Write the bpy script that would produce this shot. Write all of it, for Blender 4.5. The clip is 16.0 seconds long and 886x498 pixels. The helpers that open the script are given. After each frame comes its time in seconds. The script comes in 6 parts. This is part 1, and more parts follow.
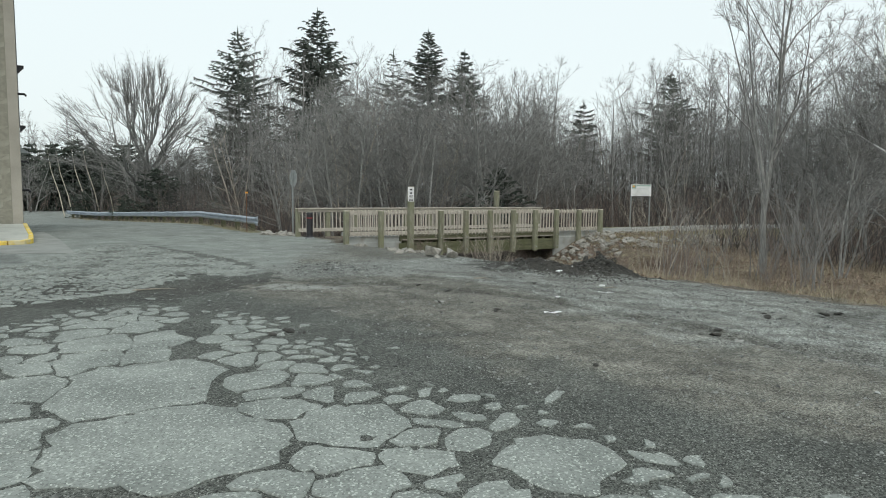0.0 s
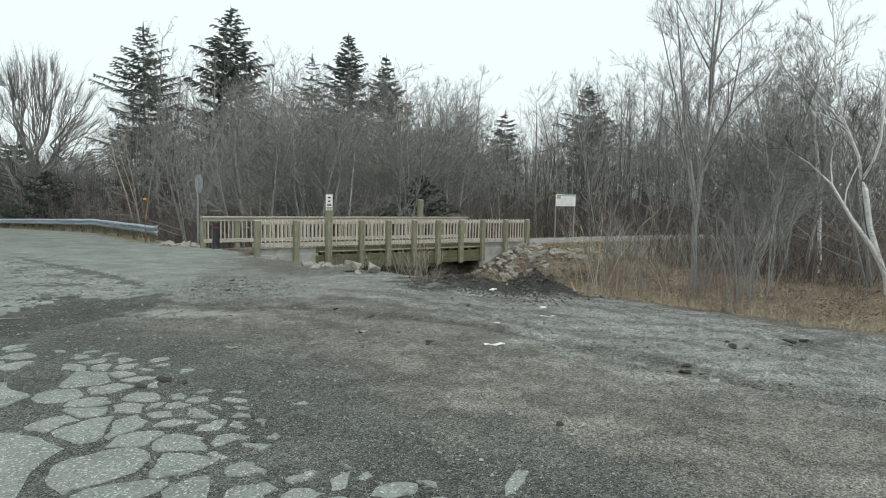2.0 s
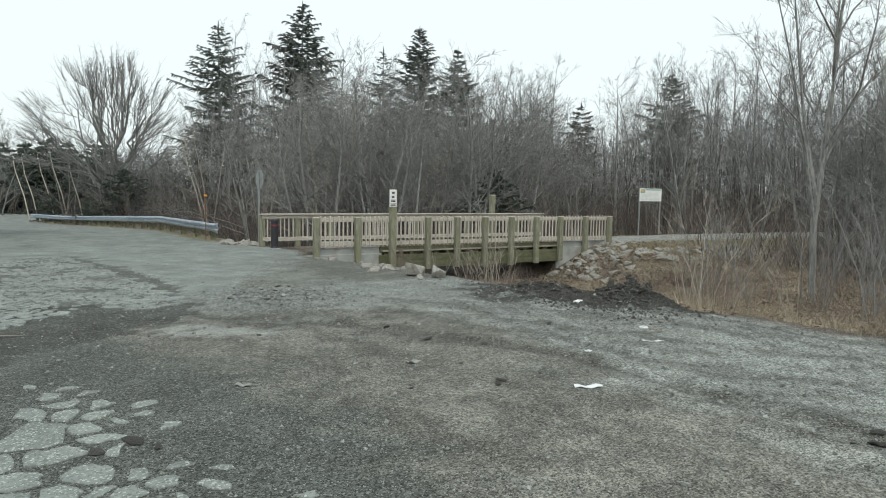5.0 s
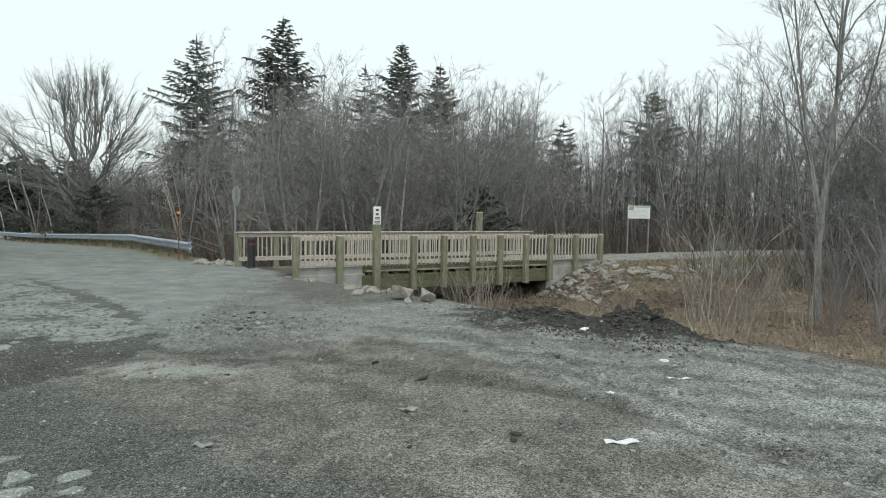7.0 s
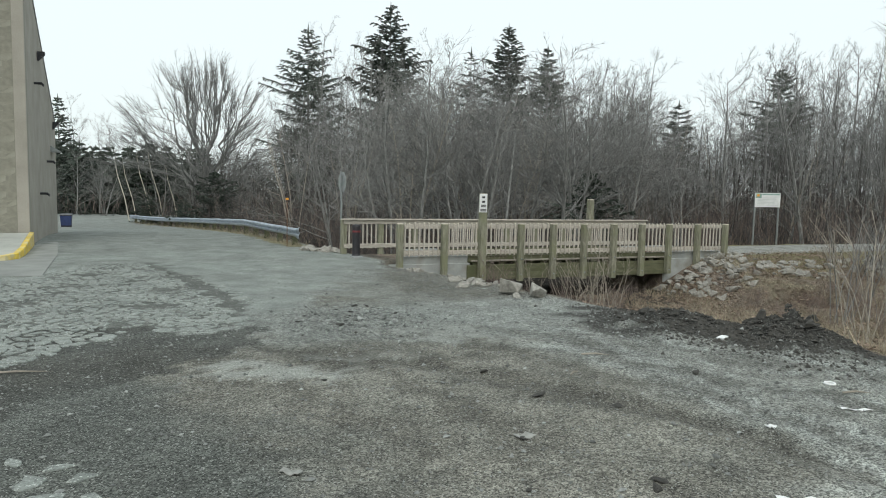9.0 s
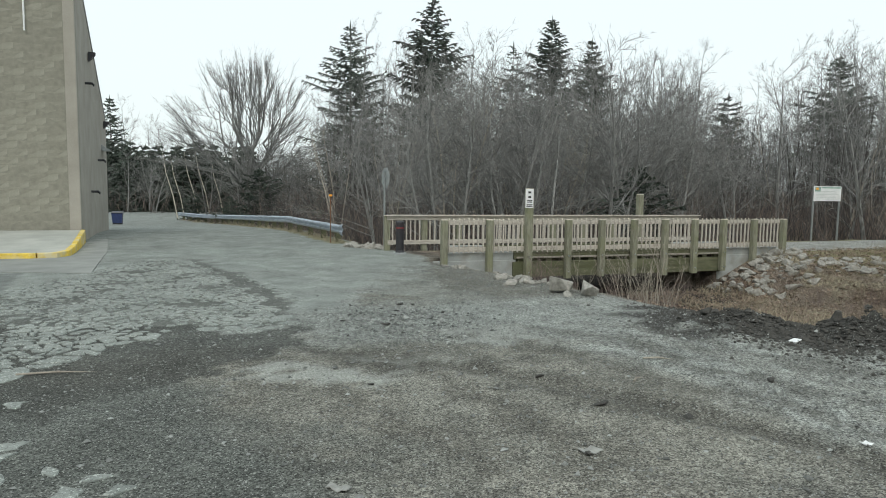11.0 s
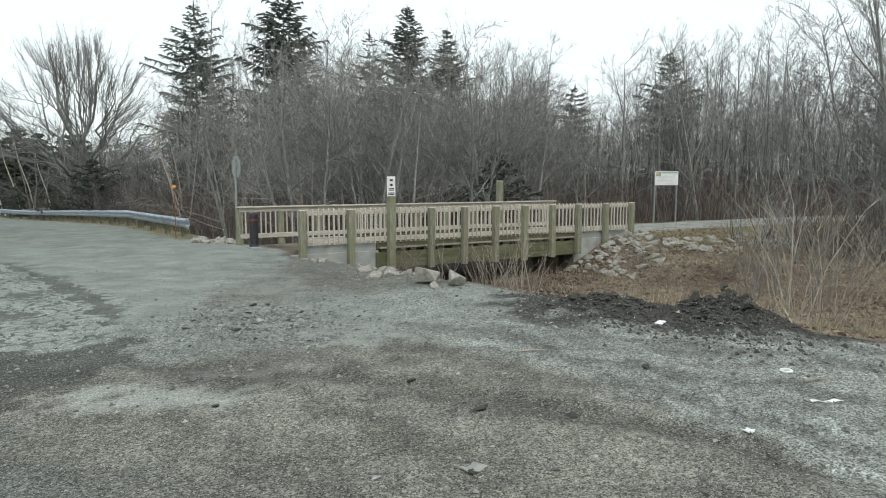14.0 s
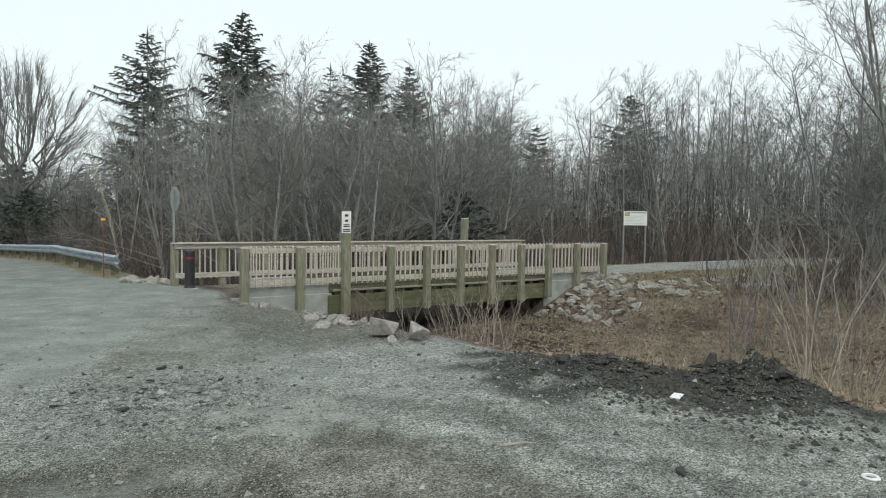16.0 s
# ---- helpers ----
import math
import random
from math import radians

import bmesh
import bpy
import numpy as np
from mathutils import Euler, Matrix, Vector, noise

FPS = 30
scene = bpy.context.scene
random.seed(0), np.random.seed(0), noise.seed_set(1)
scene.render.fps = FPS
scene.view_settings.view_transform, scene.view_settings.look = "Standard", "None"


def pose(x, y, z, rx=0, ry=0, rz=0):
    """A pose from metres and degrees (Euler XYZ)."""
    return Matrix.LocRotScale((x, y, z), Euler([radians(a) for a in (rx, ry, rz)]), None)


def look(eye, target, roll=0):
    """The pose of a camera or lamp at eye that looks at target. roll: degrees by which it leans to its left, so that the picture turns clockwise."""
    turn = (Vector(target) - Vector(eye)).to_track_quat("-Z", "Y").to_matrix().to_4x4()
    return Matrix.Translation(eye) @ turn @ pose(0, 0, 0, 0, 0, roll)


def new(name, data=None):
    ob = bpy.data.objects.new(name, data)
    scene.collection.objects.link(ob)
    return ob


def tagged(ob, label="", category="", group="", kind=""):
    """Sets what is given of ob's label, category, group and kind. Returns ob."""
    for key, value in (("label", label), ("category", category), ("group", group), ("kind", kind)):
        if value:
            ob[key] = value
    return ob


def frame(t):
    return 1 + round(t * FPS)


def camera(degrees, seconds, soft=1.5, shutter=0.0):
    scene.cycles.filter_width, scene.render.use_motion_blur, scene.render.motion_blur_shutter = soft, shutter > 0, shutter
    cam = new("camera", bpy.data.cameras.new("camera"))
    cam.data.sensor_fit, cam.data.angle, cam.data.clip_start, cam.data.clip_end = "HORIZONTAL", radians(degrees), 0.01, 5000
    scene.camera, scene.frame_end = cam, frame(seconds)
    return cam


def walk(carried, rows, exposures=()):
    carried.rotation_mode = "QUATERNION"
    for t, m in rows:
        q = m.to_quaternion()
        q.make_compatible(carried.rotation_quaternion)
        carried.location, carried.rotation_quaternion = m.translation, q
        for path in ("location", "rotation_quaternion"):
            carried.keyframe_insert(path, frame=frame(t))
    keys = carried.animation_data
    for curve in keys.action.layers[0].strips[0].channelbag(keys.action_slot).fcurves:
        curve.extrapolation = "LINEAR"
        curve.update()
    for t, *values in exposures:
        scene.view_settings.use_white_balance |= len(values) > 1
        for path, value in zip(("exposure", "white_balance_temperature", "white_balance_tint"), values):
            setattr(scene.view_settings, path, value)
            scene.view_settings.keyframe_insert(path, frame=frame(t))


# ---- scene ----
cam = camera(67.6, 16.0, soft=1.0)
PATH = [
    (0, (-9.182, -23.877, 2.163), (-8.203, -22.142, 1.98), 0.7),
    (0.5, (-9.028, -23.466, 2.201), (-7.971, -21.778, 2.015), 0.3),
    (1, (-8.815, -23.125, 2.144), (-7.818, -21.401, 1.966), 0.3),
    (1.5, (-8.535, -22.807, 2.181), (-7.416, -21.16, 1.988), 2.1),
    (2, (-8.388, -22.437, 2.185), (-7.207, -20.829, 2.03), 1.3),
    (2.5, (-8.139, -22.146, 2.183), (-7.095, -20.443, 2.069), 1.4),
    (3, (-7.909, -21.868, 2.167), (-6.772, -20.229, 2.027), 2.2),
    (3.5, (-7.828, -21.552, 2.145), (-6.634, -19.959, 1.951), 1.4),
    (4, (-7.634, -21.283, 2.187), (-6.606, -19.574, 2.032), 1.0),
    (4.2, (-7.544, -21.182, 2.18), (-6.549, -19.458, 1.989), 1.1),
    (6.3, (-6.79, -19.907, 2.117), (-5.773, -18.19, 1.992), 1.2),
    (6.5, (-6.789, -19.815, 2.117), (-5.734, -18.123, 1.961), 1.4),
    (7, (-6.783, -19.672, 2.141), (-5.735, -17.972, 2.022), 1.0),
    (7.5, (-6.658, -19.475, 2.142), (-5.561, -17.811, 1.979), 2.6),
    (8, (-6.691, -19.212, 2.175), (-5.655, -17.507, 2.035), 1.9),
    (8.5, (-6.623, -18.97, 2.17), (-5.74, -17.182, 2.02), 0.9),
    (9, (-6.464, -18.818, 2.192), (-5.693, -16.981, 2.024), 1.2),
    (9.2, (-6.469, -18.789, 2.198), (-5.703, -16.95, 2.017), 1.2),
    (11.3, (-6.4, -18.379, 2.164), (-5.751, -16.496, 1.983), 0.8),
    (11.5, (-6.39, -18.37, 2.171), (-5.657, -16.517, 2.001), 1.4),
    (12, (-6.397, -18.334, 2.17), (-5.366, -16.627, 2.019), 2.5),
    (12.5, (-6.353, -18.313, 2.165), (-5.247, -16.652, 2.026), 2.5),
    (13, (-6.267, -18.24, 2.127), (-5.107, -16.617, 1.976), 2.7),
    (13.5, (-6.185, -18.095, 2.114), (-5.145, -16.399, 1.907), 1.8),
    (14, (-6.126, -17.739, 2.122), (-5.097, -16.036, 1.912), 0.1),
    (14.5, (-5.906, -17.361, 2.105), (-4.928, -15.622, 1.963), -0.4),
    (15, (-5.673, -16.986, 2.128), (-4.539, -15.344, 1.994), 0.8),
    (15.5, (-5.45, -16.507, 2.121), (-4.28, -14.889, 2.001), 0.5),
    (16, (-5.176, -16.17, 2.075), (-4.043, -14.524, 1.98), 0.9),
]
walk(cam, [(t, look(eye, target, roll)) for t, eye, target, roll in PATH], [(0, -0.05), (0.5, 0.0), (1, 0.07), (1.5, 0.05), (2.5, 0.03), (4, 0.07), (7, 0.0), (9, 0.02), (12.5, 0.06), (14, 0.16), (14.5, 0.13), (16, 0.0)])

# ---- world and light: a bright overcast sky ----
world = bpy.data.worlds.new("overcast")
scene.world = world
world.use_nodes = True
wn, wl = world.node_tree.nodes, world.node_tree.links
wn.clear()
sky = wn.new("ShaderNodeTexSky")
sky.sky_type, sky.sun_disc = "NISHITA", False
sky.sun_elevation, sky.sun_rotation, sky.dust_density, sky.air_density = radians(38), radians(200), 6.0, 1.0
cloud = wn.new("ShaderNodeMix")
cloud.data_type = "RGBA"
cloud.inputs["Factor"].default_value = 0.82
cloud.inputs[7].default_value = (8.45, 9.35, 9.35, 1)
wbg = wn.new("ShaderNodeBackground")
wbg.inputs["Strength"].default_value = 0.122
wout = wn.new("ShaderNodeOutputWorld")
wl.new(sky.outputs["Color"], cloud.inputs[6])
wl.new(cloud.outputs[2], wbg.inputs["Color"])
wl.new(wbg.outputs["Background"], wout.inputs["Surface"])
sun = new("sun", bpy.data.lights.new("sun", "SUN"))
sun.data.energy, sun.data.angle, sun.data.color = 0.7, radians(25), (1.0, 0.97, 0.92)
sun.matrix_world = look((0, 0, 30), (10, 22, 3))
scene.view_settings.exposure = 0.0


# ---- materials ----
def nodes_of(name):
    m = bpy.data.materials.new(name)
    m.use_nodes = True
    t = m.node_tree
    return m, t.nodes, t.links, t.nodes["Principled BSDF"]


def surface(name, dark, light, scale=6.0, fine=60.0, rough=0.85, bump=0.3, metal=0.0, vary=0.25, stretch=(1, 1, 1), stain=None, dist=0.01):
    """Two scales of noise between two colours, random per object and per island, with fine relief."""
    m, n, l, b = nodes_of(name)
    co = n.new("ShaderNodeTexCoord")
    mp = n.new("ShaderNodeMapping")
    mp.inputs["Scale"].default_value = stretch
    l.new(co.outputs["Object"], mp.inputs["Vector"])
    a = n.new("ShaderNodeTexNoise")
    a.inputs["Scale"].default_value, a.inputs["Detail"].default_value = scale, 6
    f = n.new("ShaderNodeTexNoise")
    f.inputs["Scale"].default_value, f.inputs["Detail"].default_value = fine, 4
    l.new(mp.outputs["Vector"], a.inputs["Vector"])
    l.new(mp.outputs["Vector"], f.inputs["Vector"])
    add = n.new("ShaderNodeMath")
    add.operation = "MULTIPLY_ADD"
    add.inputs[1].default_value = 0.45
    l.new(f.outputs["Fac"], add.inputs[0])
    l.new(a.outputs["Fac"], add.inputs[2])
    ramp = n.new("ShaderNodeValToRGB")
    ramp.color_ramp.elements[0].position, ramp.color_ramp.elements[1].position = 0.5, 0.95
    ramp.color_ramp.elements[0].color, ramp.color_ramp.elements[1].color = (*dark, 1), (*light, 1)
    l.new(add.outputs[0], ramp.inputs["Fac"])
    info, geo = n.new("ShaderNodeObjectInfo"), n.new("ShaderNodeNewGeometry")
    mixr = n.new("ShaderNodeMath")
    mixr.operation = "ADD"
    l.new(info.outputs["Random"], mixr.inputs[0])
    l.new(geo.outputs["Random Per Island"], mixr.inputs[1])
    val = n.new("ShaderNodeMapRange")
    val.inputs["From Max"].default_value = 2.0
    val.inputs["To Min"].default_value, val.inputs["To Max"].default_value = 1 - vary, 1 + vary
    l.new(mixr.outputs[0], val.inputs["Value"])
    hsv = n.new("ShaderNodeHueSaturation")
    l.new(ramp.outputs["Color"], hsv.inputs["Color"])
    l.new(val.outputs["Result"], hsv.inputs["Value"])
    last = hsv.outputs["Color"]
    if stain:
        s = n.new("ShaderNodeTexNoise")
        s.inputs["Scale"].default_value, s.inputs["Detail"].default_value = 2.2, 5
        l.new(co.outputs["Object"], s.inputs["Vector"])
        sr = n.new("ShaderNodeMapRange")
        sr.inputs["From Min"].default_value, sr.inputs["From Max"].default_value = 0.48, 0.68
        l.new(s.outputs["Fac"], sr.inputs["Value"])
        mx = n.new("ShaderNodeMix")
        mx.data_type = "RGBA"
        l.new(sr.outputs["Result"], mx.inputs["Factor"])
        l.new(last, mx.inputs[6])
        mx.inputs[7].default_value = (*stain, 1)
        last = mx.outputs[2]
    l.new(last, b.inputs["Base Color"])
    b.inputs["Roughness"].default_value, b.inputs["Metallic"].default_value = rough, metal
    if bump:
        bp = n.new("ShaderNodeBump")
        bp.inputs["Strength"].default_value, bp.inputs["Distance"].default_value = bump, dist
        l.new(add.outputs[0], bp.inputs["Height"])
        l.new(bp.outputs["Normal"], b.inputs["Normal"])
    return m


def speckled(name, dark, light, chip, rough=0.9):
    """Worn asphalt: pale aggregate chips in a grey binder."""
    m, n, l, b = nodes_of(name)
    co = n.new("ShaderNodeTexCoord")
    v = n.new("ShaderNodeTexVoronoi")
    v.inputs["Scale"].default_value = 70
    big = n.new("ShaderNodeTexNoise")
    big.inputs["Scale"].default_value, big.inputs["Detail"].default_value = 1.6, 8
    for x in (v, big):
        l.new(co.outputs["Object"], x.inputs["Vector"])
    base = n.new("ShaderNodeValToRGB")
    base.color_ramp.elements[0].position, base.color_ramp.elements[1].position = 0.34, 0.68
    base.color_ramp.elements[0].color, base.color_ramp.elements[1].color = (*dark, 1), (*light, 1)
    l.new(big.outputs["Fac"], base.inputs["Fac"])
    sep = n.new("ShaderNodeSeparateColor")
    l.new(v.outputs["Color"], sep.inputs["Color"])
    pick = n.new("ShaderNodeMapRange")
    pick.inputs["From Min"].default_value, pick.inputs["From Max"].default_value = 0.8, 0.95
    pick.inputs["To Max"].default_value = 0.75
    l.new(sep.outputs["Red"], pick.inputs["Value"])
    mx = n.new("ShaderNodeMix")
    mx.data_type = "RGBA"
    l.new(pick.outputs["Result"], mx.inputs["Factor"])
    l.new(base.outputs["Color"], mx.inputs[6])
    mx.inputs[7].default_value = (*chip, 1)
    pit = n.new("ShaderNodeMapRange")
    pit.inputs["From Min"].default_value, pit.inputs["From Max"].default_value = 0.0, 0.5
    pit.inputs["To Min"].default_value = 0.62
    l.new(sep.outputs["Green"], pit.inputs["Value"])
    mul = n.new("ShaderNodeMix")
    mul.data_type, mul.blend_type = "RGBA", "MULTIPLY"
    mul.inputs["Factor"].default_value = 1
    l.new(mx.outputs[2], mul.inputs[6])
    l.new(pit.outputs["Result"], mul.inputs[7])
    l.new(mul.outputs[2], b.inputs["Base Color"])
    b.inputs["Roughness"].default_value = rough
    bp = n.new("ShaderNodeBump")
    bp.inputs["Strength"].default_value, bp.inputs["Distance"].default_value = 0.5, 0.006
    l.new(sep.outputs["Red"], bp.inputs["Height"])
    l.new(bp.outputs["Normal"], b.inputs["Normal"])
    return m


def ground_material():
    """Soil colours laid on the sheet as an attribute, broken up by stones of two sizes and by blotches."""
    m, n, l, b = nodes_of("ground")
    at = n.new("ShaderNodeAttribute")
    at.attribute_name = "soil"
    gr = n.new("ShaderNodeAttribute")
    gr.attribute_name = "grain"
    co = n.new("ShaderNodeTexCoord")
    va, vb = n.new("ShaderNodeTexVoronoi"), n.new("ShaderNodeTexVoronoi")
    va.inputs["Scale"].default_value, vb.inputs["Scale"].default_value = 38, 95
    no = n.new("ShaderNodeTexNoise")
    no.inputs["Scale"].default_value, no.inputs["Detail"].default_value = 1.3, 9
    no.inputs["Roughness"].default_value = 0.68
    for x in (va, vb, no):
        l.new(co.outputs["Object"], x.inputs["Vector"])
    sa, sb = n.new("ShaderNodeSeparateColor"), n.new("ShaderNodeSeparateColor")
    l.new(va.outputs["Color"], sa.inputs["Color"])
    l.new(vb.outputs["Color"], sb.inputs["Color"])
    ma, mb, mc = (n.new("ShaderNodeMapRange") for _ in range(3))
    ma.inputs["To Min"].default_value, ma.inputs["To Max"].default_value = 0.66, 1.34
    mb.inputs["To Min"].default_value, mb.inputs["To Max"].default_value = 0.2, 1.85
    mc.inputs["From Min"].default_value, mc.inputs["From Max"].default_value = 0.3, 0.7
    mc.inputs["To Min"].default_value, mc.inputs["To Max"].default_value = 0.7, 1.3
    l.new(sa.outputs["Red"], ma.inputs["Value"])
    l.new(sb.outputs["Red"], mb.inputs["Value"])
    l.new(no.outputs["Fac"], mc.inputs["Value"])
    p1, p2 = n.new("ShaderNodeMath"), n.new("ShaderNodeMath")
    p1.operation = p2.operation = "MULTIPLY"
    l.new(ma.outputs["Result"], p1.inputs[0])
    l.new(mb.outputs["Result"], p1.inputs[1])
    soft = n.new("ShaderNodeMix")
    l.new(gr.outputs["Fac"], soft.inputs["Factor"])
    soft.inputs[2].default_value = 1.0
    l.new(p1.outputs[0], soft.inputs[3])
    l.new(soft.outputs[0], p2.inputs[0])
    l.new(mc.outputs["Result"], p2.inputs[1])
    mul = n.new("ShaderNodeMix")
    mul.data_type, mul.blend_type = "RGBA", "MULTIPLY"
    mul.inputs["Factor"].default_value = 1
    l.new(at.outputs["Color"], mul.inputs[6])
    l.new(p2.outputs[0], mul.inputs[7])
    chip = n.new("ShaderNodeMapRange")
    chip.inputs["From Min"].default_value, chip.inputs["From Max"].default_value = 0.94, 0.975
    chip.inputs["To Max"].default_value = 0.6
    l.new(sb.outputs["Green"], chip.inputs["Value"])
    cg = n.new("ShaderNodeMath")
    cg.operation = "MULTIPLY"
    l.new(chip.outputs["Result"], cg.inputs[0])
    l.new(gr.outputs["Fac"], cg.inputs[1])
    pale = n.new("ShaderNodeMix")
    pale.data_type = "RGBA"
    l.new(cg.outputs[0], pale.inputs["Factor"])
    l.new(mul.outputs[2], pale.inputs[6])
    pale.inputs[7].default_value = (0.5, 0.52, 0.48, 1)
    l.new(pale.outputs[2], b.inputs["Base Color"])
    b.inputs["Roughness"].default_value = 0.95
    b.inputs["Specular IOR Level"].default_value = 0.25
    bp = n.new("ShaderNodeBump")
    bp.inputs["Strength"].default_value, bp.inputs["Distance"].default_value = 0.9, 0.02
    l.new(p2.outputs[0], bp.inputs["Height"])
    l.new(bp.outputs["Normal"], b.inputs["Normal"])
    return m


M = {
    "ground": ground_material(),
    "asphalt": speckled("worn_asphalt", (0.185, 0.205, 0.19), (0.285, 0.312, 0.29), (0.56, 0.6, 0.56)),
    "timber": surface("treated_timber", (0.12, 0.122, 0.085), (0.3, 0.3, 0.225), 5, 40, 0.85, 0.4, stretch=(6, 6, 0.7), stain=(0.2, 0.21, 0.13), vary=0.2),
    "rail": surface("weathered_rail", (0.34, 0.315, 0.27), (0.6, 0.565, 0.5), 5, 50, 0.85, 0.3, stretch=(1, 6, 6), vary=0.2),
    "girder": surface("green_timber", (0.06, 0.064, 0.036), (0.145, 0.148, 0.088), 3, 30, 0.85, 0.4, stretch=(0.5, 4, 4), stain=(0.09, 0.1, 0.05)),
    "concrete": surface("concrete", (0.27, 0.29, 0.28), (0.43, 0.45, 0.44), 2, 40, 0.9, 0.25, stain=(0.27, 0.27, 0.24)),
    "endgrain": surface("cut_timber", (0.45, 0.42, 0.34), (0.66, 0.62, 0.52), 20, 80, 0.85, 0.2),
    "steel": surface("galvanised_steel", (0.3, 0.35, 0.41), (0.54, 0.59, 0.66), 4, 60, 0.38, 0.1, metal=0.85, vary=0.1),
    "sign_back": surface("sign_aluminium", (0.26, 0.28, 0.28), (0.36, 0.38, 0.38), 5, 40, 0.5, 0.05, metal=0.5),
    "dull_paper": surface("trodden_paper", (0.22, 0.225, 0.21), (0.36, 0.365, 0.34), 9, 40, 0.8, 0.0),
    "white": surface("white_sheet", (0.7, 0.72, 0.72), (0.85, 0.86, 0.86), 4, 40, 0.5, 0.0, vary=0.05),
    "ink": surface("black_ink", (0.02, 0.02, 0.022), (0.045, 0.045, 0.05), 10, 60, 0.6, 0.0),
    "print": surface("green_print", (0.16, 0.3, 0.24), (0.4, 0.55, 0.48), 9, 30, 0.5, 0.0),
    "grey_print": surface("grey_print", (0.45, 0.5, 0.49), (0.62, 0.66, 0.65), 9, 30, 0.5, 0.0),
    "black": surface("black_plastic", (0.012, 0.012, 0.015), (0.03, 0.03, 0.036), 8, 60, 0.45, 0.05),
    "red": surface("red_band", (0.12, 0.018, 0.024), (0.2, 0.03, 0.036), 8, 60, 0.5, 0.0),
    "orange": surface("orange_reflector", (0.75, 0.3, 0.03), (0.95, 0.45, 0.06), 8, 60, 0.4, 0.0),
    "rust": surface("rusty_rod", (0.12, 0.055, 0.025), (0.25, 0.12, 0.06), 12, 60, 0.8, 0.2),
    "block": surface("tan_block", (0.235, 0.23, 0.188), (0.315, 0.308, 0.255), 3, 30, 0.95, 0.6, vary=0.05, dist=0.02),
    "mortar": surface("mortar", (0.2, 0.195, 0.16), (0.27, 0.262, 0.218), 6, 50, 0.95, 0.2),
    "stucco": surface("painted_wall", (0.29, 0.275, 0.235), (0.38, 0.36, 0.315), 1.2, 30, 0.9, 0.2, vary=0.03),
    "yellow": surface("yellow_paint", (0.5, 0.34, 0.03), (0.8, 0.6, 0.1), 5, 30, 0.7, 0.2, stain=(0.62, 0.55, 0.34)),
    "walk": surface("pale_concrete", (0.29, 0.3, 0.275), (0.4, 0.41, 0.375), 1.5, 40, 0.9, 0.15),
    "apron": surface("apron_concrete", (0.19, 0.2, 0.19), (0.28, 0.292, 0.275), 1.5, 40, 0.9, 0.15),
    "blue": surface("blue_bin", (0.02, 0.035, 0.1), (0.035, 0.055, 0.15), 5, 40, 0.5, 0.05),
    "rock": surface("pale_rock", (0.17, 0.163, 0.145), (0.4, 0.39, 0.35), 5, 30, 0.9, 0.4, vary=0.25, dist=0.012),
    "clod": surface("dark_clod", (0.03, 0.029, 0.026), (0.08, 0.078, 0.07), 12, 60, 0.95, 0.6, dist=0.02),
    "pebble": surface("pebbles", (0.1, 0.105, 0.1), (0.4, 0.42, 0.4), 8, 60, 0.9, 0.0, vary=0.75),
    "bark": surface("grey_bark", (0.1, 0.102, 0.098), (0.33, 0.335, 0.32), 5, 40, 0.95, 0.5, stretch=(3, 3, 0.6), vary=0.3),
    # lighter copy of the grey twigs, skylight on low crowns put into its colour
    "pale_twig": surface("pale_grey_twigs", (0.14, 0.143, 0.138), (0.35, 0.352, 0.338), 1, 10, 0.95, 0.0, vary=0.35),
    "twig": surface("grey_twigs", (0.11, 0.111, 0.107), (0.275, 0.276, 0.266), 1, 10, 0.95, 0.0, vary=0.35),
    # darker twig tone; for brush and far wood it carries the wood's inner shade
    "dark_twig": surface("dark_shade_twigs", (0.05, 0.048, 0.046), (0.14, 0.133, 0.126), 1, 10, 0.95, 0.0, vary=0.45),
    "birch": surface("birch_bark", (0.46, 0.47, 0.46), (0.83, 0.85, 0.84), 6, 30, 0.8, 0.3, stretch=(0.5, 0.5, 5), vary=0.08),
    "red_twig": surface("reddish_twigs", (0.118, 0.095, 0.083), (0.25, 0.2, 0.174), 1, 10, 0.95, 0.0, vary=0.4),
    "pale_stem": surface("pale_stems", (0.2, 0.178, 0.145), (0.42, 0.385, 0.325), 4, 30, 0.9, 0.2, vary=0.3),
    "needles": surface("spruce_needles", (0.034, 0.048, 0.04), (0.085, 0.105, 0.082), 1.5, 12, 0.9, 0.0, vary=0.4),
    "dead_grass": surface("dead_grass", (0.18, 0.155, 0.11), (0.43, 0.38, 0.275), 1, 10, 0.95, 0.0, vary=0.4),
    "leaf": surface("fallen_leaves", (0.14, 0.103, 0.077), (0.34, 0.258, 0.19), 2, 10, 0.9, 0.0, vary=0.5),
    "deck": surface("deck_plank", (0.2, 0.185, 0.15), (0.36, 0.34, 0.29), 4, 40, 0.9, 0.3, stretch=(6, 0.7, 6)),
}


